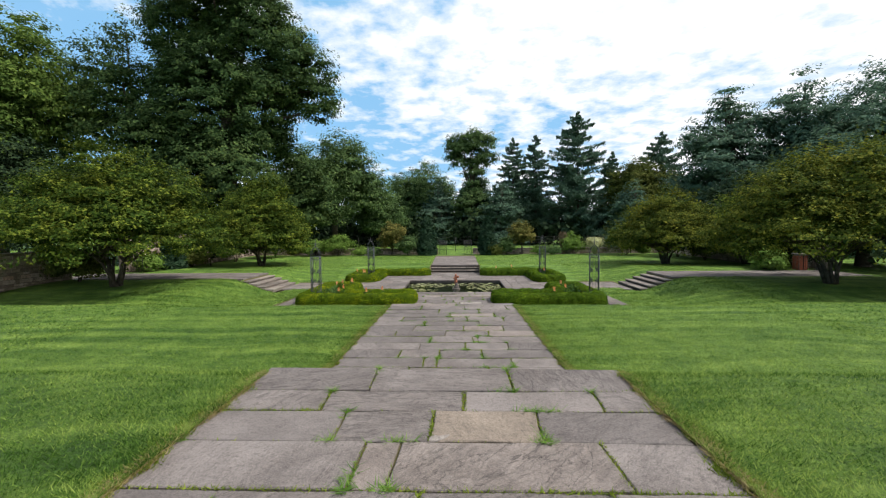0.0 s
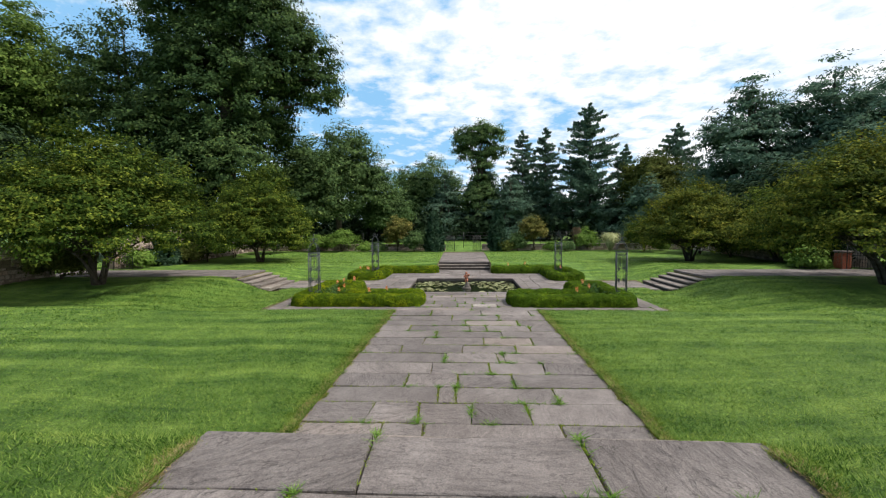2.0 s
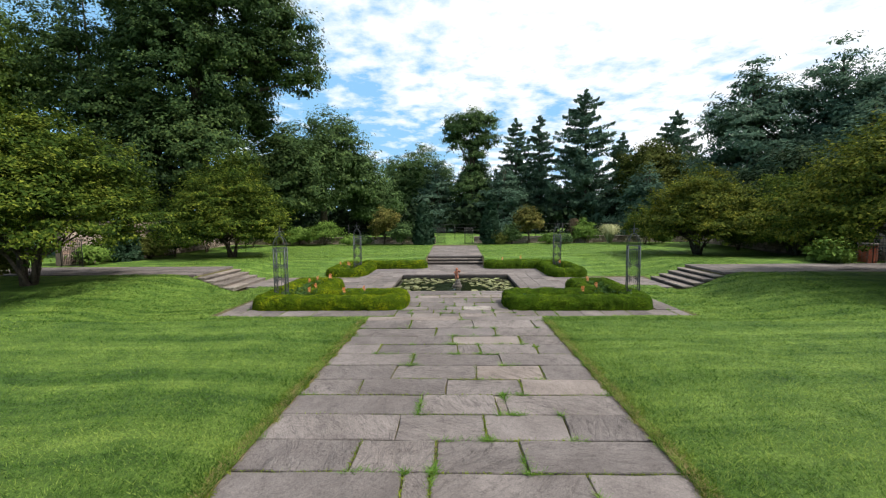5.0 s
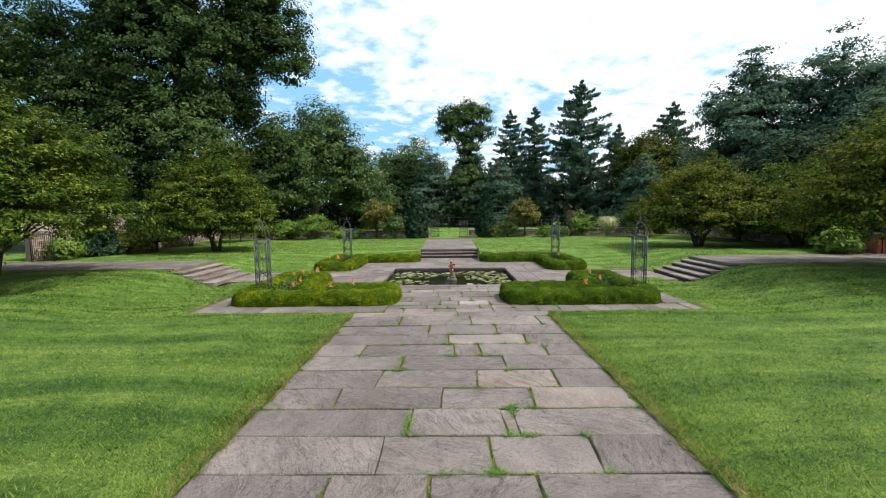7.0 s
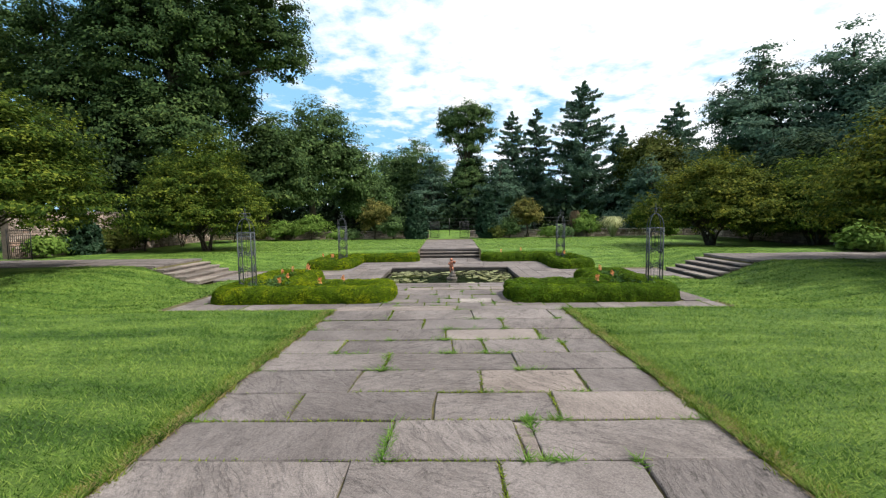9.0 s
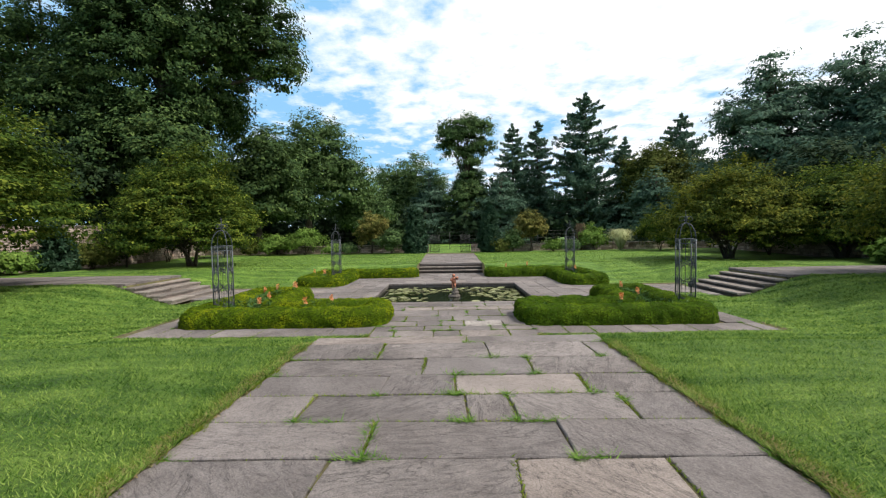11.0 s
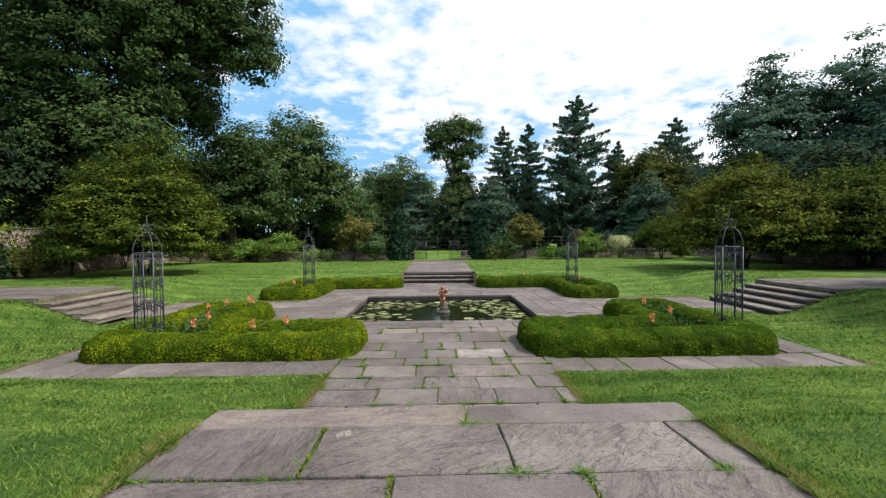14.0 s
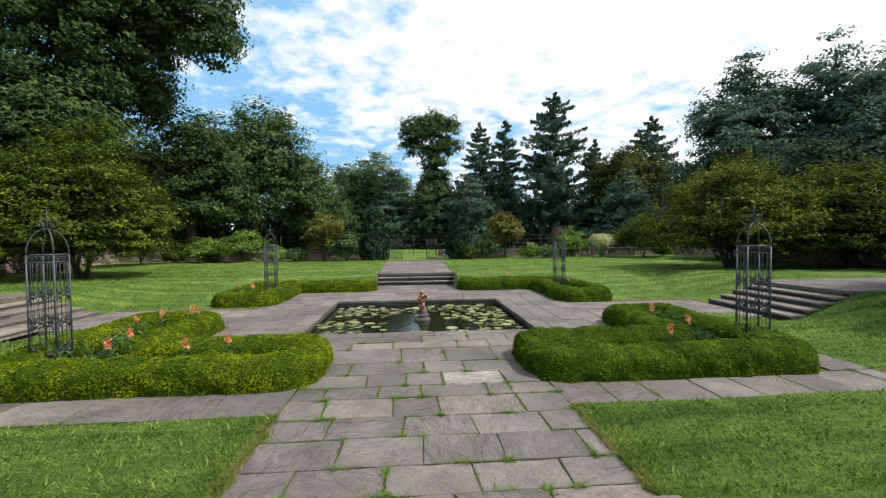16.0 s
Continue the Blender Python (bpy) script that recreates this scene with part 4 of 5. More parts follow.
great("broadleaf_tree", -45.0, 44, 7.5, 2, 26, M_LOCUST, "tall feathery light green tree behind the wall", 60, 1100, 0.20, 0.66, 16, 60)
great("broadleaf_tree", -50, 42, 8.0, 3, 24, M_LOCUST, "tall light green broadleaf tree at the wood's edge", 43, 600, 0.24)
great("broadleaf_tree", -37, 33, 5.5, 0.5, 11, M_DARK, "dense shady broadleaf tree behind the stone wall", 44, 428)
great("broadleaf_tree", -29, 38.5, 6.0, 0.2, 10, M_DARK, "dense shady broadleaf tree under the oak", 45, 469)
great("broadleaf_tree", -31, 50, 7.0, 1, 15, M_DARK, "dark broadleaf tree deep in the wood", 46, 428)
great("broadleaf_tree", -18.0, 62, 7.4, 0.4, 17.0, M_BROAD, "full rounded broadleaf tree behind the far lawn", 47, 1292)
great("broadleaf_tree", -20.0, 52, 5.4, 0.2, 12.8, M_OAK, "rounded green broadleaf tree below the oak", 48, 900)
great("broadleaf_tree", -12.2, 68, 3.8, 0.2, 9.8, M_BROAD, "small broadleaf tree in the far hedge", 49, 442)
great("broadleaf_tree", -7.0, 86, 6.8, 1, 16.8, M_BROAD, "full green broadleaf tree far behind the gate", 50, 1054)
tree("broadleaf_tree", 2.7, 77, -1.2, [(-2.2, 0, 17.8, 2.0, 2, 1.9), (0.2, 0, 19.3, 2.2, 2.2, 1.6), (2.5, 0, 18.4, 1.9, 2, 1.8), (2.8, 0, 16.0, 1.5, 1.5, 1.0), (-2.7, 0, 16.0, 1.4, 1.5, 0.8), (0, 0, 17.4, 1.7, 1.8, 1.4), (-1.6, 0, 15.0, 1.7, 1.8, 1.2), (1.4, 0, 14.9, 1.7, 1.8, 1.2), (0.5, 0, 13.3, 1.6, 1.6, 1.2), (0.8, 0, 10.5, 1.8, 1.8, 1.4), (0.3, 0, 7, 3.0, 3, 3)],
     M_BROAD, "tall slender broadleaf tree with a high crown", 640, 56, 0.52, 0.20, 0.35, 17, 51, 1, "tree", "woods round the garden", 0.8, 0.2, 0.5)
great("broadleaf_tree", 28.6, 66, 5.0, 1.0, 13.4, M_YELLOW, "yellow-green broadleaf tree among conifers", 52, 714)
great("broadleaf_tree", 46, 47, 8.5, 2, 20, M_PINE, "large grey-green tree at the wood's edge", 53, 1054)
great("broadleaf_tree", 56, 36, 8.5, 2, 17, M_BROAD, "large green tree at the wood's edge", 54, 884)
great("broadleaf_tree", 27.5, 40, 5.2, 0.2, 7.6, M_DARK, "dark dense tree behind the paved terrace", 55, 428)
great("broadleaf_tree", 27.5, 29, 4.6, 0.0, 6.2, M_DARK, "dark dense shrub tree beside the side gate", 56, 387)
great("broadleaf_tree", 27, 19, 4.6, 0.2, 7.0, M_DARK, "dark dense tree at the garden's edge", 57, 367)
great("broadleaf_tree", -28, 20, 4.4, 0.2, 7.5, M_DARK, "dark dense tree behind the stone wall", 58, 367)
great("broadleaf_tree", -46, 27, 7.0, 1, 17, M_OAK, "leafy green tree outside the wall", 59, 714)

conifer("spruce_tree", 20.6, 72, -1.2, 22.2, 7.4, M_PINE, "tall layered blue-green spruce", 61, 1.5, 26, 0.12, 0.19, 0.06, 0.50, 330, 0.30, 0.4, "conifer", "conifers behind the garden")
conifer("spruce_tree", 10.3, 76, -1.2, 18.7, 5.2, M_PINE, "tall narrow blue-green spruce", 62, 1.0, 26, 0.16, 0.19, 0.10, 0.62, 200, 0.25, 0.35, "conifer", "conifers behind the garden")
conifer("spruce_tree", 14.4, 77, -1.2, 19.4, 5.4, M_PINE, "tall narrow blue-green spruce", 63, 1.0, 26, 0.16, 0.19, 0.10, 0.62, 200, 0.25, 0.35, "conifer", "conifers behind the garden")
conifer("spruce_tree", 32.3, 67.5, -1.2, 17.6, 6.2, M_PINE, "dark pointed spruce among other conifers", 64, 1.0, 24, 0.16, 0.19, 0.10, 0.55, 220, 0.25, 0.35, "conifer", "conifers behind the garden")
conifer("spruce_tree", 26.0, 71, -1.2, 15.4, 4.0, M_PINE, "pointed spruce behind a broadleaf tree", 65, 1.0, 24, 0.16, 0.19, 0.10, 0.6, 180, 0.25, 0.3, "conifer", "conifers behind the garden")


def pine(x, y, h, r, label, seed, clumps):
    return tree("pine_tree", x, y, -1.2, tiered(r, h * 0.08, h * 0.94, 9, seed), M_PINE, label, int(clumps * 1.1), 48, 0.66, 0.22, 0.4, h * 0.95, seed, 1, "conifer", "conifers behind the garden", 0.9, 0.25, 0.26)


pine(4.0, 80, 15.5, 5.6, "dark pine with ragged boughs", 66, 781)
pine(32.5, 51.5, 19.8, 9.0, "huge dense dark pine beside the garden", 67, 1603)
pine(39.5, 49.5, 20.0, 9.5, "huge dense dark pine beside the garden", 68, 1710)
pine(-3.0, 78, 11.5, 5.2, "dark pine with ragged boughs", 69, 538)
pine(7.8, 71, 10.5, 4.6, "dark pine with ragged boughs", 70, 434)
pine(25.0, 60, 9.0, 5.2, "dark pine with ragged boughs", 71, 421)
pine(33.0, 58, 10.5, 5.0, "dark pine with ragged boughs", 72, 472)
pine(36.0, 42, 12.5, 6.5, "broad dark pine beside the terrace", 73, 731)


def far_woods():
    """The dark wood that closes the view behind the single trees."""
    lobes = []
    q = random.Random(77)
    for i in range(46):
        a = math.radians(-80 + 160 * i / 45)
        d = q.uniform(92, 112)
        h = q.uniform(7, 11) if abs(a) < 0.5 else q.uniform(11, 16)
        lobes.append((math.sin(a) * d, math.cos(a) * d, h * 0.42, q.uniform(6, 8.5), q.uniform(4, 6), h * 0.6))
    for i in range(30):
        x = -34 + 70 * i / 29
        lobes.append((x, 72 + q.uniform(-3, 9) + abs(x) * -0.15, 1.6, q.uniform(3, 4.5), 2.5, q.uniform(2.2, 4.2)))
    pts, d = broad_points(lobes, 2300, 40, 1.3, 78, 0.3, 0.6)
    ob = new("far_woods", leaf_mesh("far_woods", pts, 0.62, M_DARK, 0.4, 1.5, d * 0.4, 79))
    ob.matrix_basis = pose(0, 0, -1.2)
    tagged(ob, "dark dense woodland closing the view behind the garden", "woods", "", "stuff")


far_woods()


# ---- shrubs ----
def shrub(name, x, y, r, h, mat, label, seed, clumps=120, leaf=0.105, z=None, squash=1.0, spread=0.26, per=60):
    zz = float(lawn_z(x, y)) if z is None else z
    return tree(name, x, y, zz, lobed(r, 0.02, h, 7, seed, squash), mat, label, clumps, per, spread, leaf, 0.05, h * 0.7, seed, 5, "shrub", "", 0.6, 0.35, 0.6)


shrub("shrub", -12.6, 44.6, 1.7, 2.3, M_SHRUB, "bright green rounded shrub at the lawn's far edge", 81)
shrub("shrub", -15.2, 44.8, 1.5, 1.6, M_SHRUB, "loose light green shrub at the lawn's far edge", 82)
shrub("shrub", -6.9, 45.0, 1.5, 3.7, M_BRONZE, "upright bronze-tipped shrub beside the far path", 83, 150)
shrub("shrub", -5.1, 44.6, 1.3, 2.0, M_BROAD, "dark green mounded shrub beside the far path", 84)
shrub("shrub", 7.1, 45.2, 1.3, 3.7, M_BRONZE, "upright bronze-tipped shrub beside the far path", 85, 150)
shrub("shrub", 5.4, 44.4, 0.8, 1.8, M_BROAD, "small green shrub beside the far wall", 86, 70)
shrub("shrub", 17.6, 43.6, 2.3, 3.2, M_ROUND, "large green shrub with reddish tips by the lawn", 87, 170)
shrub("shrub", 12.6, 45.4, 1.0, 2.2, M_SHRUB, "light green upright shrub in the far border", 88, 80)
shrub("shrub", -21.0, 22.6, 1.5, 1.7, M_YELLOW, "rounded olive-green shrub below the stone wall", 89)
shrub("shrub", -20.9, 32.4, 1.3, 1.4, M_YELLOW, "low rounded yellow-green shrub below the wall", 90)
shrub("shrub", -20.9, 35.0, 1.7, 2.9, M_DARK, "dark shrub against the stone wall", 91, 150)
shrub("shrub", -20.6, 38.5, 2.0, 3.2, M_DARK, "dark shrub against the stone wall", 92, 160)
shrub("shrub", -18.6, 42.5, 2.0, 3.0, M_DARK, "dark shrub at the lawn's edge", 93, 150)
shrub("shrub", -21.4, 28.4, 0.8, 1.1, M_SHRUB, "small bright green shrub beside the gate pier", 94, 60)
shrub("shrub", 20.2, 27.6, 0.9, 1.0, M_SHRUB, "bright yellow-green fern-like shrub beside the terrace", 95, 70, 0.16)
shrub("shrub", 22.0, 37.5, 2.6, 3.6, M_DARK, "dark shrub behind the yellow tree", 96, 170)
shrub("shrub", 24.2, 33.5, 2.4, 3.4, M_DARK, "dark shrub behind the terrace", 97, 170)
shrub("shrub", 23.2, 29.6, 1.6, 2.2, M_DARK, "dark shrub behind the terrace", 98, 130)
shrub("shrub", 21.2, 40.5, 2.2, 3.0, M_DARK, "dark shrub at the far lawn's edge", 99, 150)
for i, x in enumerate((-10.2, -8.9, 4.2, 8.9, 10.2, -17.3, 19.5)):
    shrub("border_plant", x, 44.3 + 0.2 * (i % 2), 0.7, 0.8 + 0.12 * (i % 3), (M_SHRUB, M_BROAD, M_YELLOW)[i % 3], "low leafy border plant along the far wall", 100 + i, 40, 0.11)
conifer("dwarf_spruce", -3.0, 44.6, -1.1, 4.1, 1.0, M_BLUE, "dense grey-green conical dwarf spruce", 110, 0.05, 20, 0.06, 0.115, 0.0, 0.62, 190, 0.06, 0.08, "conifer", "dwarf conifers")
conifer("dwarf_spruce", 3.4, 44.6, -1.1, 4.1, 0.95, M_BLUE, "dense grey-green conical dwarf spruce", 111, 0.3, 20, 0.06, 0.115, 0.0, 0.62, 190, 0.06, 0.08, "conifer", "dwarf conifers")
conifer("dwarf_spruce", -21.0, 30.3, -1.03, 2.7, 0.95, M_BLUE, "small conical blue-green spruce before the wall", 112, 0.05, 15, 0.06, 0.14, 0.0, 0.7, 60, 0.12, 0.07, "conifer", "dwarf conifers")


def tuft_plant(name, x, y, r, h, mat, label, seed, n=420):
    """An arching clump of long narrow leaves."""
    q = np.random.default_rng(seed)
    V = []
    for _ in range(n):
        a, ln = q.uniform(0, 6.28), h * q.uniform(0.6, 1.1)
        out = r * q.uniform(0.2, 1.0)
        w = 0.018
        d = np.array((math.cos(a), math.sin(a), 0))
        s = np.array((-math.sin(a), math.cos(a), 0)) * w
        b0, b1, b2 = d * 0.1, d * out * 0.55 + (0, 0, ln * 0.85), d * out + (0, 0, ln * 0.65)
        V += [b0 - s, b0 + s, b1 + s, b1 - s, b1 - s, b1 + s, b2 + s * 0.2, b2 - s * 0.2]
    me = raw(name, np.array(V), np.arange(len(V)).reshape(-1, 4), mat)
    return thing(name, x, y, float(lawn_z(x, y)), label, "grass plant", data=me)


tuft_plant("ornamental_grass", 14.6, 44.4, 1.5, 2.0, M_STRAW, "arching clump of cream-striped ornamental grass", 120, 700)
tuft_plant("ornamental_grass", 11.7, 46.0, 0.8, 2.6, M_BROWN, "upright clump of tall dry brown grass plumes", 121)


# ---- walls, gates and fences ----
def rubble_wall(name, x0, y0, x1, y1, z0, h, thick, label, seed, row=0.17):
    """A wall of laid field stones over a mortar core, with a flat capping course."""
    q = random.Random(seed)
    ln, ang = math.hypot(x1 - x0, y1 - y0), math.degrees(math.atan2(y1 - y0, x1 - x0))
    ob = thing(name, x0, y0, z0, label, "wall", "", "structure", ang)
    bm = bmesh.new()
    block(bm, 0, ln, -thick / 2 + 0.03, thick / 2 - 0.03, -0.3, h - 0.06, 0)
    part("core", bm_mesh("core", bm, M_MORTAR), ob, "brown mortar")
    V, F = [], []
    z = -0.1
    while z < h - 0.07:
        rh = q.uniform(0.7, 1.35) * row
        a = 0.0
        while a < ln:
            b = min(ln, a + q.uniform(0.16, 0.5))
            for sgn in (-1, 1):
                dp = thick / 2 + q.uniform(-0.015, 0.03)
                g = 0.010
                base = len(V)
                for (u, w2, yy) in ((a + g, z + g, thick / 2 - .05), (b - g, z + g, thick / 2 - .05), (b - g, z + rh - g, thick / 2 - .05), (a + g, z + rh - g, thick / 2 - .05),
                                    (a + g * 2, z + g * 2, dp), (b - g * 2.2, z + g * 1.8, dp), (b - g * 2, z + rh - g * 2.2, dp), (a + g * 2, z + rh - g * 2, dp)):
                    V.append((u + q.uniform(-.012, .012), sgn * yy, w2 + q.uniform(-.01, .01)))
                for f in ((4, 5, 6, 7), (0, 1, 5, 4), (1, 2, 6, 5), (2, 3, 7, 6), (3, 0, 4, 7)):
                    F.append([base + k for k in f])
            a = b
        z += rh
    stones = part("stonework", raw("stonework", V, F, M_RUBBLE), ob, "mixed tan and grey field stones")
    tagged(stones, kind="stuff")
    a = 0.0
    while a < ln - 0.1:
        b = min(ln, a + q.uniform(0.6, 1.1))
        bm = bmesh.new()
        block(bm, a + .006, b - .006, -thick / 2 - 0.05, thick / 2 + 0.05, h - 0.06, h + q.uniform(0, 0.02), 0.015)
        part("cap_stone", bm_mesh("cap_stone", bm, M_STEP), ob)
        a = b
    return ob


rubble_wall("wall_west_1", -22.5, 4, -22.5, 23.6, SIDE, 1.75, 0.45, "long dry-laid wall of tan and grey field stones", 1)
rubble_wall("wall_west_2", -22.5, 27.5, -22.5, 46, SIDE, 2.5, 0.45, "long high wall of tan and grey field stones", 2)
rubble_wall("wall_north_1", -22.5, 46.2, -1.9, 46.2, -1.1, 0.72, 0.4, "low wall of grey field stones along the border", 3)
rubble_wall("wall_north_2", 1.9, 46.2, 23.5, 46.2, -1.1, 0.72, 0.4, "low wall of grey field stones along the border", 4)
rubble_wall("wall_east", 23.5, 27.2, 23.5, 46, SIDE, 2.2, 0.45, "high wall of field stones hidden by shrubs", 5)


def iron_gate(name, x, y, z, rz, w, h, label, n=9):
    ob = thing(name, x, y, z, label, "gate", "iron garden gates", "", rz)
    bm = bmesh.new()
    for px in (0.0, w):
        bar(bm, (px, 0, 0.02), (px, 0, h), 0.022, 8)
    for pz in (0.10, h * 0.55, h - 0.08):
        bar(bm, (0, 0, pz), (w, 0, pz), 0.015)
    gate = part("gate_frame", bm_mesh("gate_frame", bm, M_BLACK, True), ob)
    for i in range(1, n):
        bm = bmesh.new()
        bar(bm, (w * i / n, 0, 0.05), (w * i / n, 0, h + (0.05 if i % 2 else 0.0)), 0.010)
        part("gate_bar", bm_mesh("gate_bar", bm, M_BLACK, True), gate)
    return ob


GATE = "black wrought-iron garden gate leaf standing open"
iron_gate("iron_gate", -1.78, 46.2, -1.08, -42, 1.1, 1.6, GATE, 11)
iron_gate("iron_gate", 1.78, 46.2, -1.08, 222, 1.1, 1.6, GATE, 11)
iron_gate("iron_gate", -22.1, 27.2, SIDE, -10, 1.5, 1.55, GATE, 12)
iron_gate("iron_gate", -22.1, 24.0, SIDE, 5, 1.5, 1.55, GATE, 12)
iron_gate("iron_gate", 21.9, 26.9, SIDE, -75, 1.5, 1.5, GATE, 12)


def brick_pier(x, y, h, label):
    ob = thing("gate_pier", x, y, SIDE, label, "pier")
    rows = int(h / 0.075)
    q = random.Random(int(x * 10))
    bm = bmesh.new()
    block(bm, -0.27, 0.27, -0.27, 0.27, -0.2, h, 0)
    part("core", bm_mesh("core", bm, M_MORTAR), ob)
    bm = bmesh.new()
    block(bm, -0.105, 0.105, -0.052, 0.052, 0, 0.062, 0.004)
    me = bm_mesh("brick", bm, M_BRICK)
    for r in range(rows):
        for side in range(4):
            for k in range(2):
                o = -0.13 + 0.26 * k + (0.03 if r % 2 else -0.03)
                part("brick", me, ob, "", pose(0, 0, 0, 0, 0, 90 * side) @ pose(o, -0.235, r * 0.075 + 0.004))
    bm = bmesh.new()
    block(bm, -0.34, 0.30, -0.34, 0.30, h, h + 0.09, 0.02)
    part("cap_stone", bm_mesh("cap_stone", bm, M_STEP), ob)
    return ob


brick_pier(22.0, 27.3, 0.95, "low red brick gate pier half hidden by leaves")


def far_fence():
    ob = thing("iron_fence", 0, 51.5, -1.1, "tall thin dark fence with wires before the woods", "fence")
    for i in range(27):
        bm = bmesh.new()
        bar(bm, (-39 + 3 * i, 0, -0.2), (-39 + 3 * i, 0, 1.9), 0.03)
        part("post", bm_mesh("post", bm, M_BLACK, True), ob)
    for z in (0.35, 0.75, 1.15, 1.5, 1.85):
        bm = bmesh.new()
        bar(bm, (-39, 0, z), (39, 0, z), 0.014)
        part("wire", bm_mesh("wire", bm, M_BLACK, True), ob)


far_fence()


# ---- stone steps ----
def flight(name, nosing, rise, going, count, half, z_top, label, seed, pm=None, splits=3, riser=None):
    """Steps that go down along +y from the nosing: risers, by default with shade painted dark, under thin worn treads.
    """
    q = random.Random(seed)
    ob = thing(name, 0, 0, 0, label, "steps", "garden steps", "structure")
    if pm is not None:
        ob.matrix_basis = pm
    for i in range(count):
        z = z_top - rise * i
        y0, y1 = nosing + going * (i - 1) - 0.06, nosing + going * i
        cuts = [-half] + sorted(-half + 2 * half * (k + q.uniform(-.25, .25)) / splits for k in range(1, splits)) + [half]
        for a, b in zip(cuts, cuts[1:]):
            bm = bmesh.new()
            block(bm, a + .004, b - .004, max(y0, y1 - 0.3), y1 - 0.035 - q.uniform(0, .012), z - rise - 0.03, z - 0.062, 0.012)
            part("riser", bm_mesh("riser", bm, riser or M_RISER_SHADE), ob, "rough cleft stone")
            if i:
                part("tread", slab_mesh(b - a, y1 - y0, 0.062, q.randrange(1 << 30), M_STEP, 0.014), ob, "", pose((a + b) / 2, (y0 + y1) / 2, z + q.uniform(-.004, .004)))
    return ob


def slab_mesh(w, d, t, seed, mat, bev=0.008, rag=0.014, skew=(0, 0)):
    """A flagstone with uneven edges, chamfered, its top at z = 0."""
    q = random.Random(seed)
    g = 0.005
    w2, d2 = w / 2 - g, d / 2 - g
    nx, ny = (4 if w > 0.8 else 3), 2
    edge = [(-w2 + 2 * w2 * i / nx, -d2) for i in range(nx)] + [(w2, -d2 + 2 * d2 * i / ny) for i in range(ny)]
    edge += [(w2 - 2 * w2 * i / nx, d2) for i in range(nx)] + [(-w2, d2 - 2 * d2 * i / ny) for i in range(ny)]
    edge = [(x + q.uniform(-rag, rag * 0.5) * (1 if x > 0 else -1), y + q.uniform(-rag, rag * 0.5) * (1 if y > 0 else -1)) for x, y in edge]
    edge = [(x + (skew[0] + (skew[1] - skew[0]) * (x / w + 0.5)) * y / d, y) for x, y in edge]
    n = len(edge)
    V = []
    for k, z in ((1.0, -t), (1.0, -bev), (None, 0.0)):
        for x, y in edge:
            if k is None:
                V.append((x - math.copysign(min(bev, abs(x)), x), y - math.copysign(min(bev, abs(y)), y), q.uniform(-0.003, 0.003)))
            else:
                V.append((x, y, z))
    V.append((0, 0, q.uniform(-0.002, 0.004)))
    F = []
    for r in range(2):
        for i in range(n):
            j = (i + 1) % n
            F.append((r * n + i, r * n + j, (r + 1) * n + j, (r + 1) * n + i))
    for i in range(n):
        F.append((2 * n + i, 2 * n + (i + 1) % n, 3 * n))
    me = bpy.data.meshes.new("flagstone")
    me.from_pydata(V, [], F)
    me.materials.append(mat)
    return me


flight("stone_steps", 5.1, 0.20, 0.39, 4, 2.15, 0.0, "four broad grey stone steps between grass banks", 1)
flight("stone_steps", 14.8, 0.18, 0.325, 5, 2.15, LOW1, "five broad grey stone steps down to the court", 2)
flight("stone_steps", 0, 0.19, 0.36, 3, 2.0, FAR0, "three grey stone steps up to the far path", 3, pose(0, 35.0, 0, 0, 0, 180))
flight("stone_steps", 0, 0.158, 0.46, 5, 1.62, SIDE, "five rough cleft stone steps up to a side terrace", 4, pose(12.25, 25.3, 0, 0, 0, 90), 2)
flight("stone_steps", 0, 0.158, 0.46, 5, 1.70, SIDE, "five rough cleft stone steps up to a side terrace", 5, pose(-12.3, 25.45, 0, 0, 0, -90), 2, M_STEP)

# ---- flagstones ----
JOINTS = []   # x0, y0, x1, y1, z of the gaps between stones, for the weeds


def pavement(name, label):
    ob = new(name)
    return tagged(ob, label, "paving", "", "structure")


def lay(parent, x0, x1, y0, y1, z, seed, thick=0.09, mat=None, tilt=0.0, skew=(0, 0)):
    q = random.Random(seed)
    me = slab_mesh(x1 - x0, y1 - y0, thick, seed, mat or M_SLAB, 0.008, 0.014, skew)
    part("flagstone", me, parent, "", pose((x0 + x1) / 2, (y0 + y1) / 2, z + q.uniform(-0.008, 0.008), math.degrees(math.atan(tilt)) + q.uniform(-.3, .3), q.uniform(-.3, .3), q.uniform(-.25, .25)))
    JOINTS.append((x0, y0, x1, y0, z))
    JOINTS.append((x1, y0, x1, y1, z))


def rows(parent, courses, half, zf, seed, tilt=0.0, thick=0.09, odd=None, leave=()):
    q = random.Random(seed)
    for y0, y1, cuts in courses:
        xs = [-half + q.uniform(-.03, .03), *cuts, half + q.uniform(-.03, .03)]
        lean = [q.uniform(-.05, .05) for _ in xs]
        for a, b, sa, sb in zip(xs, xs[1:], lean, lean[1:]):
            if (y0, a) not in leave:
                lay(parent, a, b, y0, y1, zf((y0 + y1) / 2), q.randrange(1 << 30), thick, M_TAN if (y0, a) == odd else None, tilt, (sa, sb))


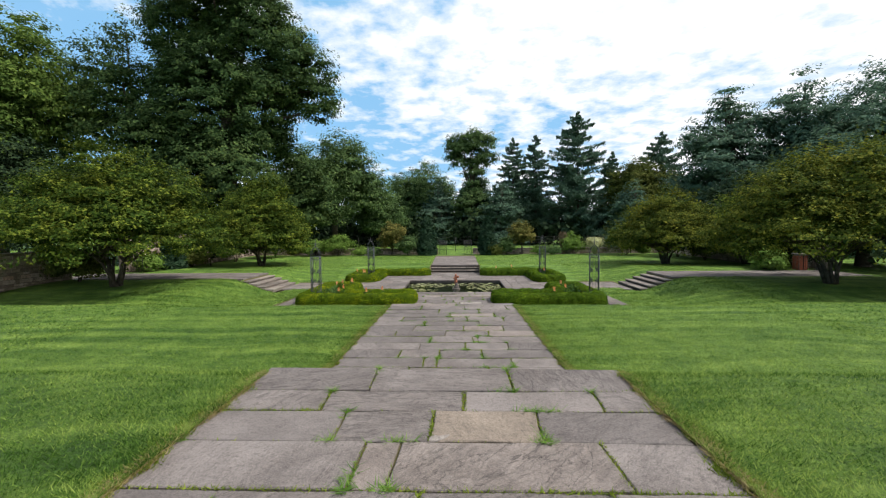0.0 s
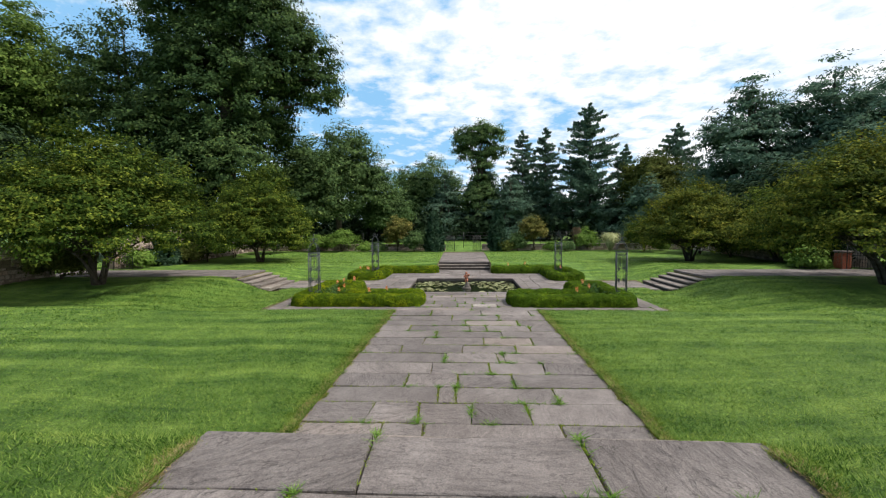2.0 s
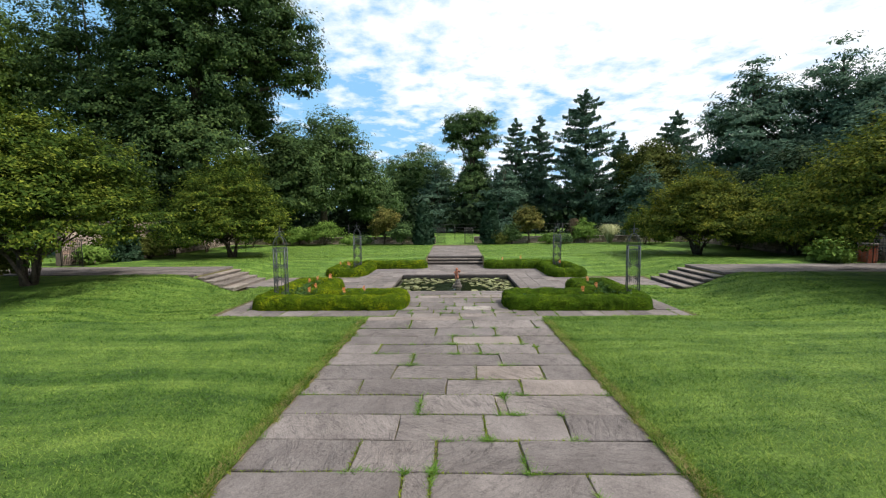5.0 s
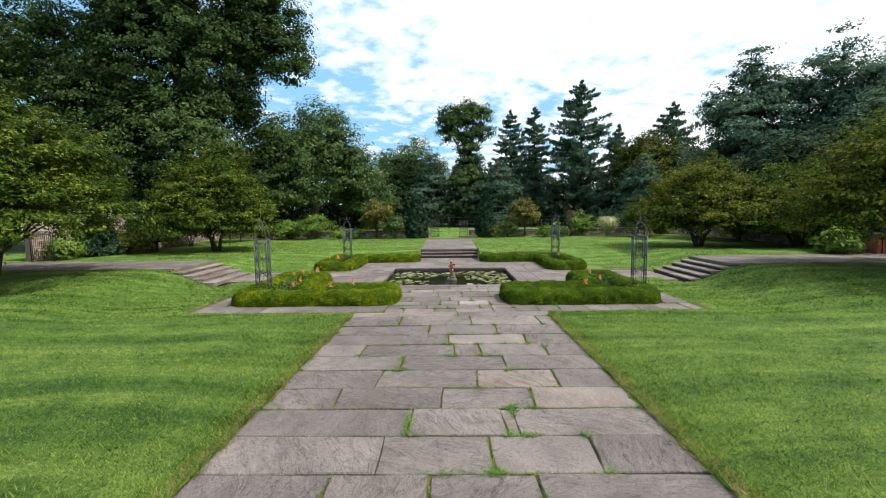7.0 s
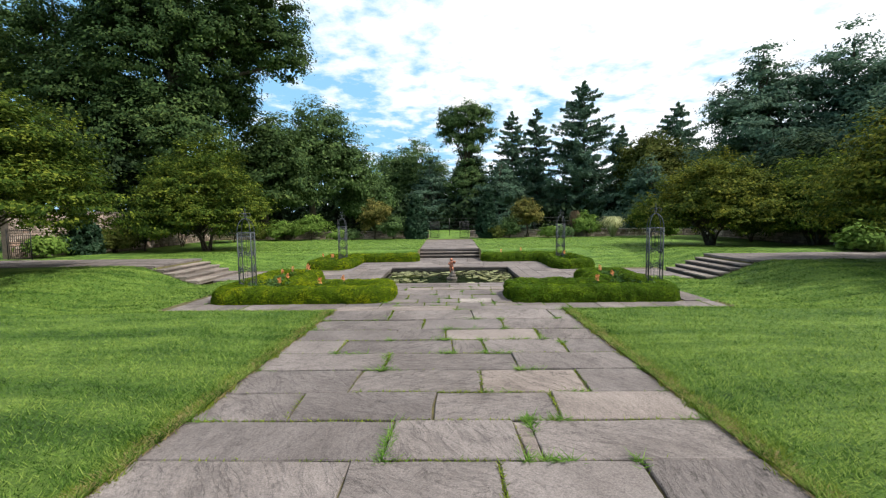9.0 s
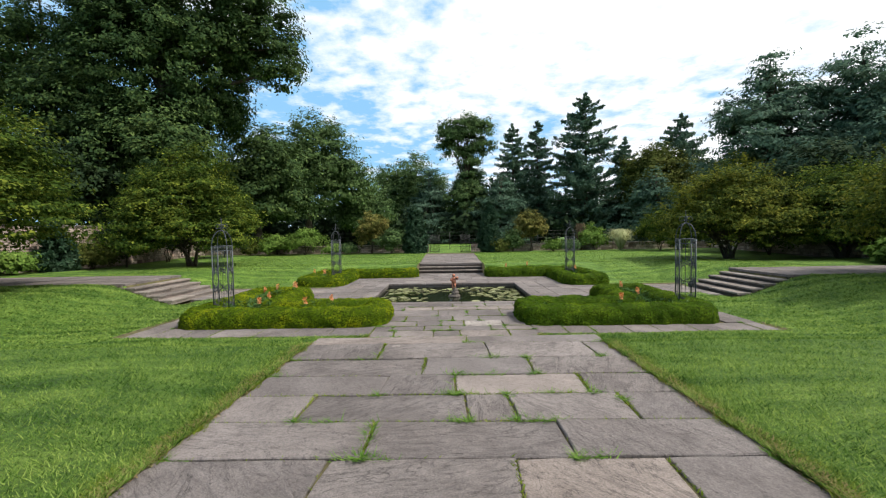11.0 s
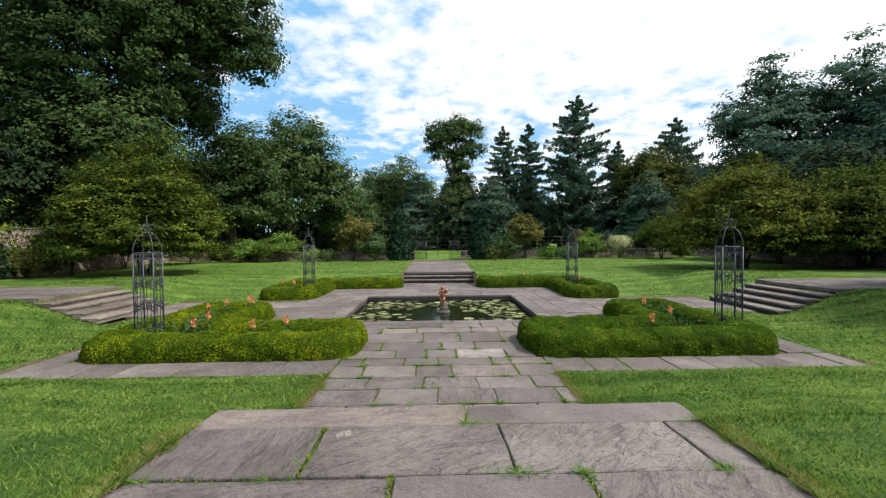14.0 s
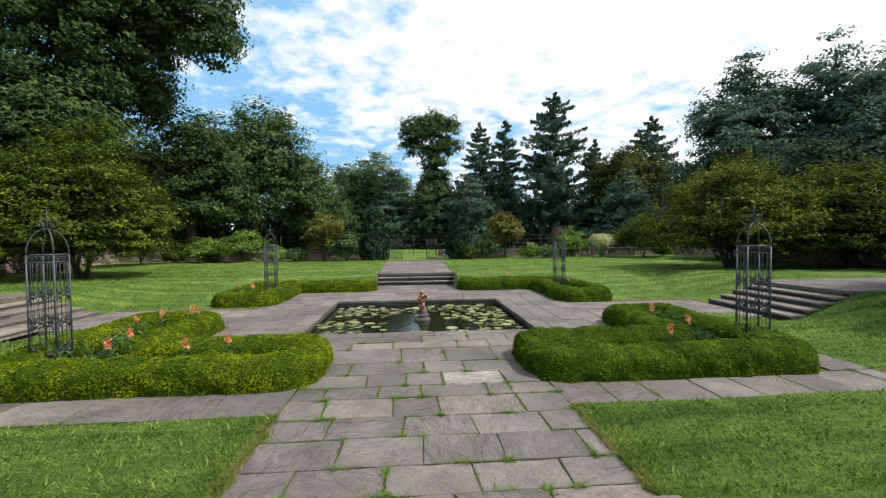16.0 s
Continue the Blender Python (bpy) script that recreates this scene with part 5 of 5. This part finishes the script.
def courses(parent, x0, x1, y0, y1, z, seed, depth=0.62, length=(0.7, 1.35), along_x=True):
    """Random coursed flagstones over a rectangle."""
    q = random.Random(seed)
    lo, hi = (y0, y1) if along_x else (x0, x1)
    n = max(1, round((hi - lo) / depth))
    cut = [lo + (hi - lo) * (i + (q.uniform(-.14, .14) if 0 < i < n else 0)) / n for i in range(n + 1)]
    for c0, c1 in zip(cut, cut[1:]):
        a, end = (x0, x1) if along_x else (y0, y1)
        while a < end - 0.02:
            b = a + q.uniform(*length)
            if end - b < length[0] * 0.6:
                b = end
            if along_x:
                lay(parent, a, b, c0, c1, z, q.randrange(1 << 30))
            else:
                lay(parent, c0, c1, a, b, z, q.randrange(1 << 30))
            a = b


upper = pavement("pavement_upper", "grey bluestone flagstones with grass in the joints")
rows(upper, ((4.38, 5.1, (-0.78, 0.80)),), 2.15, lambda y: 0.0, 1, 0, 0.19)
rows(upper, ((3.88, 4.38, (-1.15, 0.26, 1.61)), (3.30, 3.88, (-0.86, -0.03, 0.92)), (2.65, 3.30, (-0.56, -0.28, 1.35)), (2.05, 2.65, (-1.42, -0.06, 1.2)),
             (1.45, 2.05, (-0.9, 0.5, 1.5)), (0.8, 1.45, (-1.3, 0.1, 1.0))), 2.15, lambda y: 0.0, 2, 0.0, 0.09, (3.30, -0.03))
courses(upper, -2.15, 2.15, -12, 0.8, 0.0, 3)

path = pavement("pavement_path", "long path of grey and purplish flagstones, weeds in joints")
PATH_ROWS = ((6.20, 6.97, (-1.09, -0.57, 1.10)), (6.97, 7.60, (-1.33, -0.69, 0.02, 0.76)), (7.60, 8.19, (-0.46, -0.21, 1.25)), (8.19, 8.78, (-1.00, -0.18, 0.71)),
             (8.78, 9.39, (-0.65, 0.37, 1.30)), (9.39, 9.98, (-0.43, 0.55, 0.68)), (9.98, 10.56, (-1.35, -0.11, 0.97)), (10.56, 11.18, (-0.95, 0.35, 1.39)),
             (11.18, 11.77, (-0.72, 0.80)), (11.77, 12.38, (-1.41, 0.07, 0.48, 1.53)), (12.38, 12.97, (-0.78, -0.03, 1.32)), (12.97, 13.62, (-0.39, 0.88)),
             (13.62, 14.39, (-1.02, 0.43, 1.83)))
rows(path, PATH_ROWS, 2.17, lambda y: float(path_z(y)), 4, -0.014)
rows(path, ((14.39, 14.8, (0.16,)),), 2.17, lambda y: LOW1, 5, 0, 0.17)

court = pavement("pavement_court", "grey flagstone court round the lily pool")
rows(court, ((16.30, 16.57, (-0.8, 0.2, 1.1)), (16.57, 17.11, (-1.48, -0.50, 0.44, 1.39)), (17.11, 17.77, (-1.07, -0.09, 0.83, 1.83)), (17.77, 18.36, (-1.30, -0.34, 0.59, 1.56)),
             (18.36, 19.05, (-1.49, -0.50, 0.17, 1.40)), (19.05, 19.56, (-1.60, -0.76, -0.08, 1.01, 1.37))), 2.1, lambda y: COURT, 6)
rows(court, ((19.56, 20.19, (-1.00, -0.33, 0.30, 1.39)), (20.19, 20.89, (-1.38, 0.00, 0.77)), (20.89, 21.9, (-0.45, 0.46, 1.50))), 2.0, lambda y: COURT, 7, 0, 0.09, None, ((19.56, 0.30),))
courses(court, -8.5, -2.1, 18.55, 19.62, COURT, 8, 1.0, (0.7, 1.25))
courses(court, 2.1, 8.1, 18.45, 19.55, COURT, 9, 1.0, (0.6, 0.95))
courses(court, -5.6, 5.5, 21.9, 23.05, COURT, 10, 0.58, (0.7, 1.5))
courses(court, -5.6, -3.57, 23.05, 29.6, COURT, 11, 0.68, (0.7, 1.4), False)
courses(court, 3.57, 5.5, 23.05, 29.6, COURT, 12, 0.64, (0.7, 1.4), False)
courses(court, -10.5, -5.6, 24.9, 28.1, COURT, 13, 0.64)
courses(court, 5.5, 10.35, 24.4, 27.7, COURT, 14, 0.64)
courses(court, -5.6, 5.5, 29.6, 32.1, COURT, 15, 0.6, (0.8, 1.6))
courses(court, -2.0, 2.0, 32.1, 34.4, COURT, 16)
courses(court, -8.5, -7.7, 19.62, 24.9, COURT, 17, 0.8, (0.6, 1.0), False)
courses(court, 7.3, 8.1, 19.55, 24.4, COURT, 18, 0.8, (0.6, 1.0), False)


def rippled_stone(x0, x1, y0, y1, z):
    """One flagstone whose face is carved in wavy ridges."""
    nx, ny = 56, 70
    xs, ys = np.linspace(x0, x1, nx), np.linspace(y0, y1, ny)
    X, Y = np.meshgrid(xs, ys)
    Z = z + 0.016 + 0.013 * np.sin((Y - y0) * 64 + 1.8 * np.sin(X * 9) + X * 5)
    edge = (X == x0) | (X == x1) | (Y == ys[0]) | (Y == ys[-1])
    Z = np.where(edge, z - 0.02, Z)
    a = (np.arange(ny - 1)[:, None] * nx + np.arange(nx - 1)[None, :]).ravel()
    me = raw("flagstone", np.stack((X, Y, Z), -1).reshape(-1, 3), np.stack((a, a + 1, a + nx + 1, a + nx), 1), M_PALE, True)
    part("flagstone", me, court, "pale flagstone carved with wavy ripples")


rippled_stone(0.32, 1.37, 19.58, 20.17, COURT - 0.012)


def pale_chip(parent, x, y, z, w, d, seed):
    part("stone_chip", slab_mesh(w, d, 0.03, seed, M_PALE, 0.006, 0.03), parent, "small pale stone chip", pose(x, y, z + 0.012, 0, 0, 20))


pale_chip(upper, 0.03, 3.36, 0.0, 0.20, 0.09, 5)
pale_chip(path, -0.84, 14.25, LOW1, 0.15, 0.12, 6)

far_path = pavement("pavement_far", "grey flagstone path rising to the far gate")
rows(far_path, tuple((34.95 + 0.62 * i, 34.95 + 0.62 * (i + 1), ((-0.9, 0.5), (-0.2, 1.1), (-1.2, 0.1, 1.0))[i % 3]) for i in range(13)), 2.0,
     lambda y: FAR0 + (FAR1 - FAR0) * (y - 35) / 8, 19, 0.025, 0.12)
side_e = pavement("pavement_east", "grey flagstone terrace path at the stair head")
courses(side_e, 12.2, 23.2, 23.7, 26.9, SIDE, 20, 0.64, (0.8, 1.5))
side_w = pavement("pavement_west", "grey flagstone terrace path at the stair head")
courses(side_w, -24, -12.25, 23.8, 27.1, SIDE, 21, 0.64, (0.8, 1.5))


# ---- grass in detail ----
def blades(name, P, length, width, mat, seed, label, lean=0.5, tufted=False):
    """Grass blades as single pointed triangles at the places P; tufted ones lean together in patches."""
    q = np.random.default_rng(seed)
    n = len(P)
    a = q.uniform(0, 6.28, n)
    ln = length * q.uniform(0.5, 1.3, n)
    b = q.uniform(0, 6.28, n)
    if tufted:
        x, y = P[:, 0], P[:, 1]
        b = 0.8 * (b - 3.14) + 2.4 * np.sin(x * 5.1 + 1.7 * np.sin(y * 3.7)) + 2.4 * np.sin(y * 6.3 + 2.1 * np.sin(x * 2.9))
        ln = ln * (1 + 0.32 * np.sin(x * 8.3 + 3 * np.sin(y * 2.3)) * np.sin(y * 7.1 + 2 * np.sin(x * 3.1)))
    ln = ln[:, None]
    d = np.stack((np.cos(a), np.sin(a), np.zeros(n)), 1)
    tip = np.stack((np.cos(b) * lean, np.sin(b) * lean, np.ones(n)), 1) * ln * q.uniform(0.6, 1.1, (n, 1))
    V = np.stack((P - d * width, P + d * width, P + tip), 1).reshape(-1, 3)
    ob = new(name, raw(name, V, np.arange(3 * n).reshape(-1, 3), mat))
    return tagged(ob, label, "grass", "", "stuff")


def grass_cover():
    q = np.random.default_rng(5)
    P = []
    for x0, x1, y0, y1, n in ((2.12, 9.5, -1.5, 5.6, 90000), (2.14, 10.5, 5.4, 15.3, 118000), (2.1, 8.0, 15.1, 18.5, 42000)):
        for s in (-1, 1):
            x = s * (x0 + (x1 - x0) * q.random(n) ** 1.9)
            y = q.uniform(y0, y1, n)
            P.append(np.stack((x, y, lawn_z(x, y) - 0.008), 1))
    blades("lawn_blades", np.concatenate(P), 0.050, 0.0046, M_BLADE, 6, "short mown green grass blades of the lawn", 0.95, True)
    F = []
    for x0, x1, y0, y1, n in ((2.1, 14.0, 16.2, 24.0, 36000), (8.4, 16.0, 18.0, 34.0, 28000), (2.0, 16.0, 33.6, 43.5, 22000), (9.5, 22.0, 6.0, 16.0, 24000)):
        for s in (-1, 1):
            x, y = s * q.uniform(x0, x1, n), q.uniform(y0, y1, n)
            ok = ~paved(x, y)
            F.append(np.stack((x, y, lawn_z(x, y) - 0.01), 1)[ok])
    blades("far_lawn_blades", np.concatenate(F), 0.060, 0.015, M_BLADE, 16, "mown green grass blades of the sunken lawns", 1.2, True)
    # ragged taller fringe along the path edges
    E = []
    for half, y0, y1 in ((2.15, 0.3, 5.0), (2.2, 6.2, 14.7), (2.12, 16.4, 18.5)):
        for s in (-1, 1):
            n = int(2600 * (y1 - y0))
            y = q.uniform(y0, y1, n)
            x = s * (half + 0.035 + q.normal(size=n) * 0.045 - 0.06 * (np.sin(y * 5) + np.sin(y * 13 + 1)) * 0.5)
            E.append(np.stack((x, y, lawn_z(x, y) - 0.03), 1))
    blades("edge_grass", np.concatenate(E), 0.055, 0.005, M_WEED, 7, "longer yellow-green grass fringe along paving edges", 1.1)
    # dry thatch where the mower leaves the stone's edge bare
    T = []
    for half, y0, y1 in ((2.15, 0.3, 5.0), (2.2, 6.2, 14.7), (2.12, 16.4, 18.5)):
        for s in (-1, 1):
            n = int(1300 * (y1 - y0))
            y = q.uniform(y0, y1, n)
            x = s * (half + q.normal(size=n) * 0.028 - 0.025 * np.sin(y * 7) * np.sin(y * 2.3))
            T.append(np.stack((x, y, lawn_z(x, y) - 0.014), 1))
    blades("dry_edge_grass", np.concatenate(T), 0.040, 0.006, M_THATCH, 12, "dry tan thatch along the paving edges", 1.6)
    W, S = [], []
    pick = random.Random(8)
    for x0, y0, x1, y1, z in JOINTS:
        if y0 > 23 or abs(x0) > 2.3 and y0 > 19.5:
            continue
        ln = math.hypot(x1 - x0, y1 - y0)
        # sparse moss all along, and bright tufts here and there, mostly at the corners
        n = int(ln * 300 * pick.random() ** 2)
        t = q.random(n)
        S.append(np.stack((x0 + (x1 - x0) * t + q.normal(size=n) * 0.011, y0 + (y1 - y0) * t + q.normal(size=n) * 0.011, np.full(n, z - 0.006)), 1))
        for _ in range(1 + int(ln * 1.6)):
            if pick.random() < 0.36:
                c, w = pick.choice((0.0, 1.0, pick.random())), pick.uniform(0.03, 0.15)
                n = int(40 + 900 * w * pick.random())
                t = np.clip(c + q.normal(size=n) * w / max(ln, .2), 0, 1)
                W.append(np.stack((x0 + (x1 - x0) * t + q.normal(size=n) * 0.016, y0 + (y1 - y0) * t + q.normal(size=n) * 0.016, np.full(n, z - 0.010)), 1))
    blades("joint_weeds", np.concatenate(W), 0.052, 0.0055, M_TUFT, 9, "fresh green grass tufts growing in the stone joints", 2.0)
    blades("joint_moss", np.concatenate(S), 0.026, 0.006, M_WEED, 19, "yellow-green moss and seedlings in the stone joints", 1.2)


grass_cover()
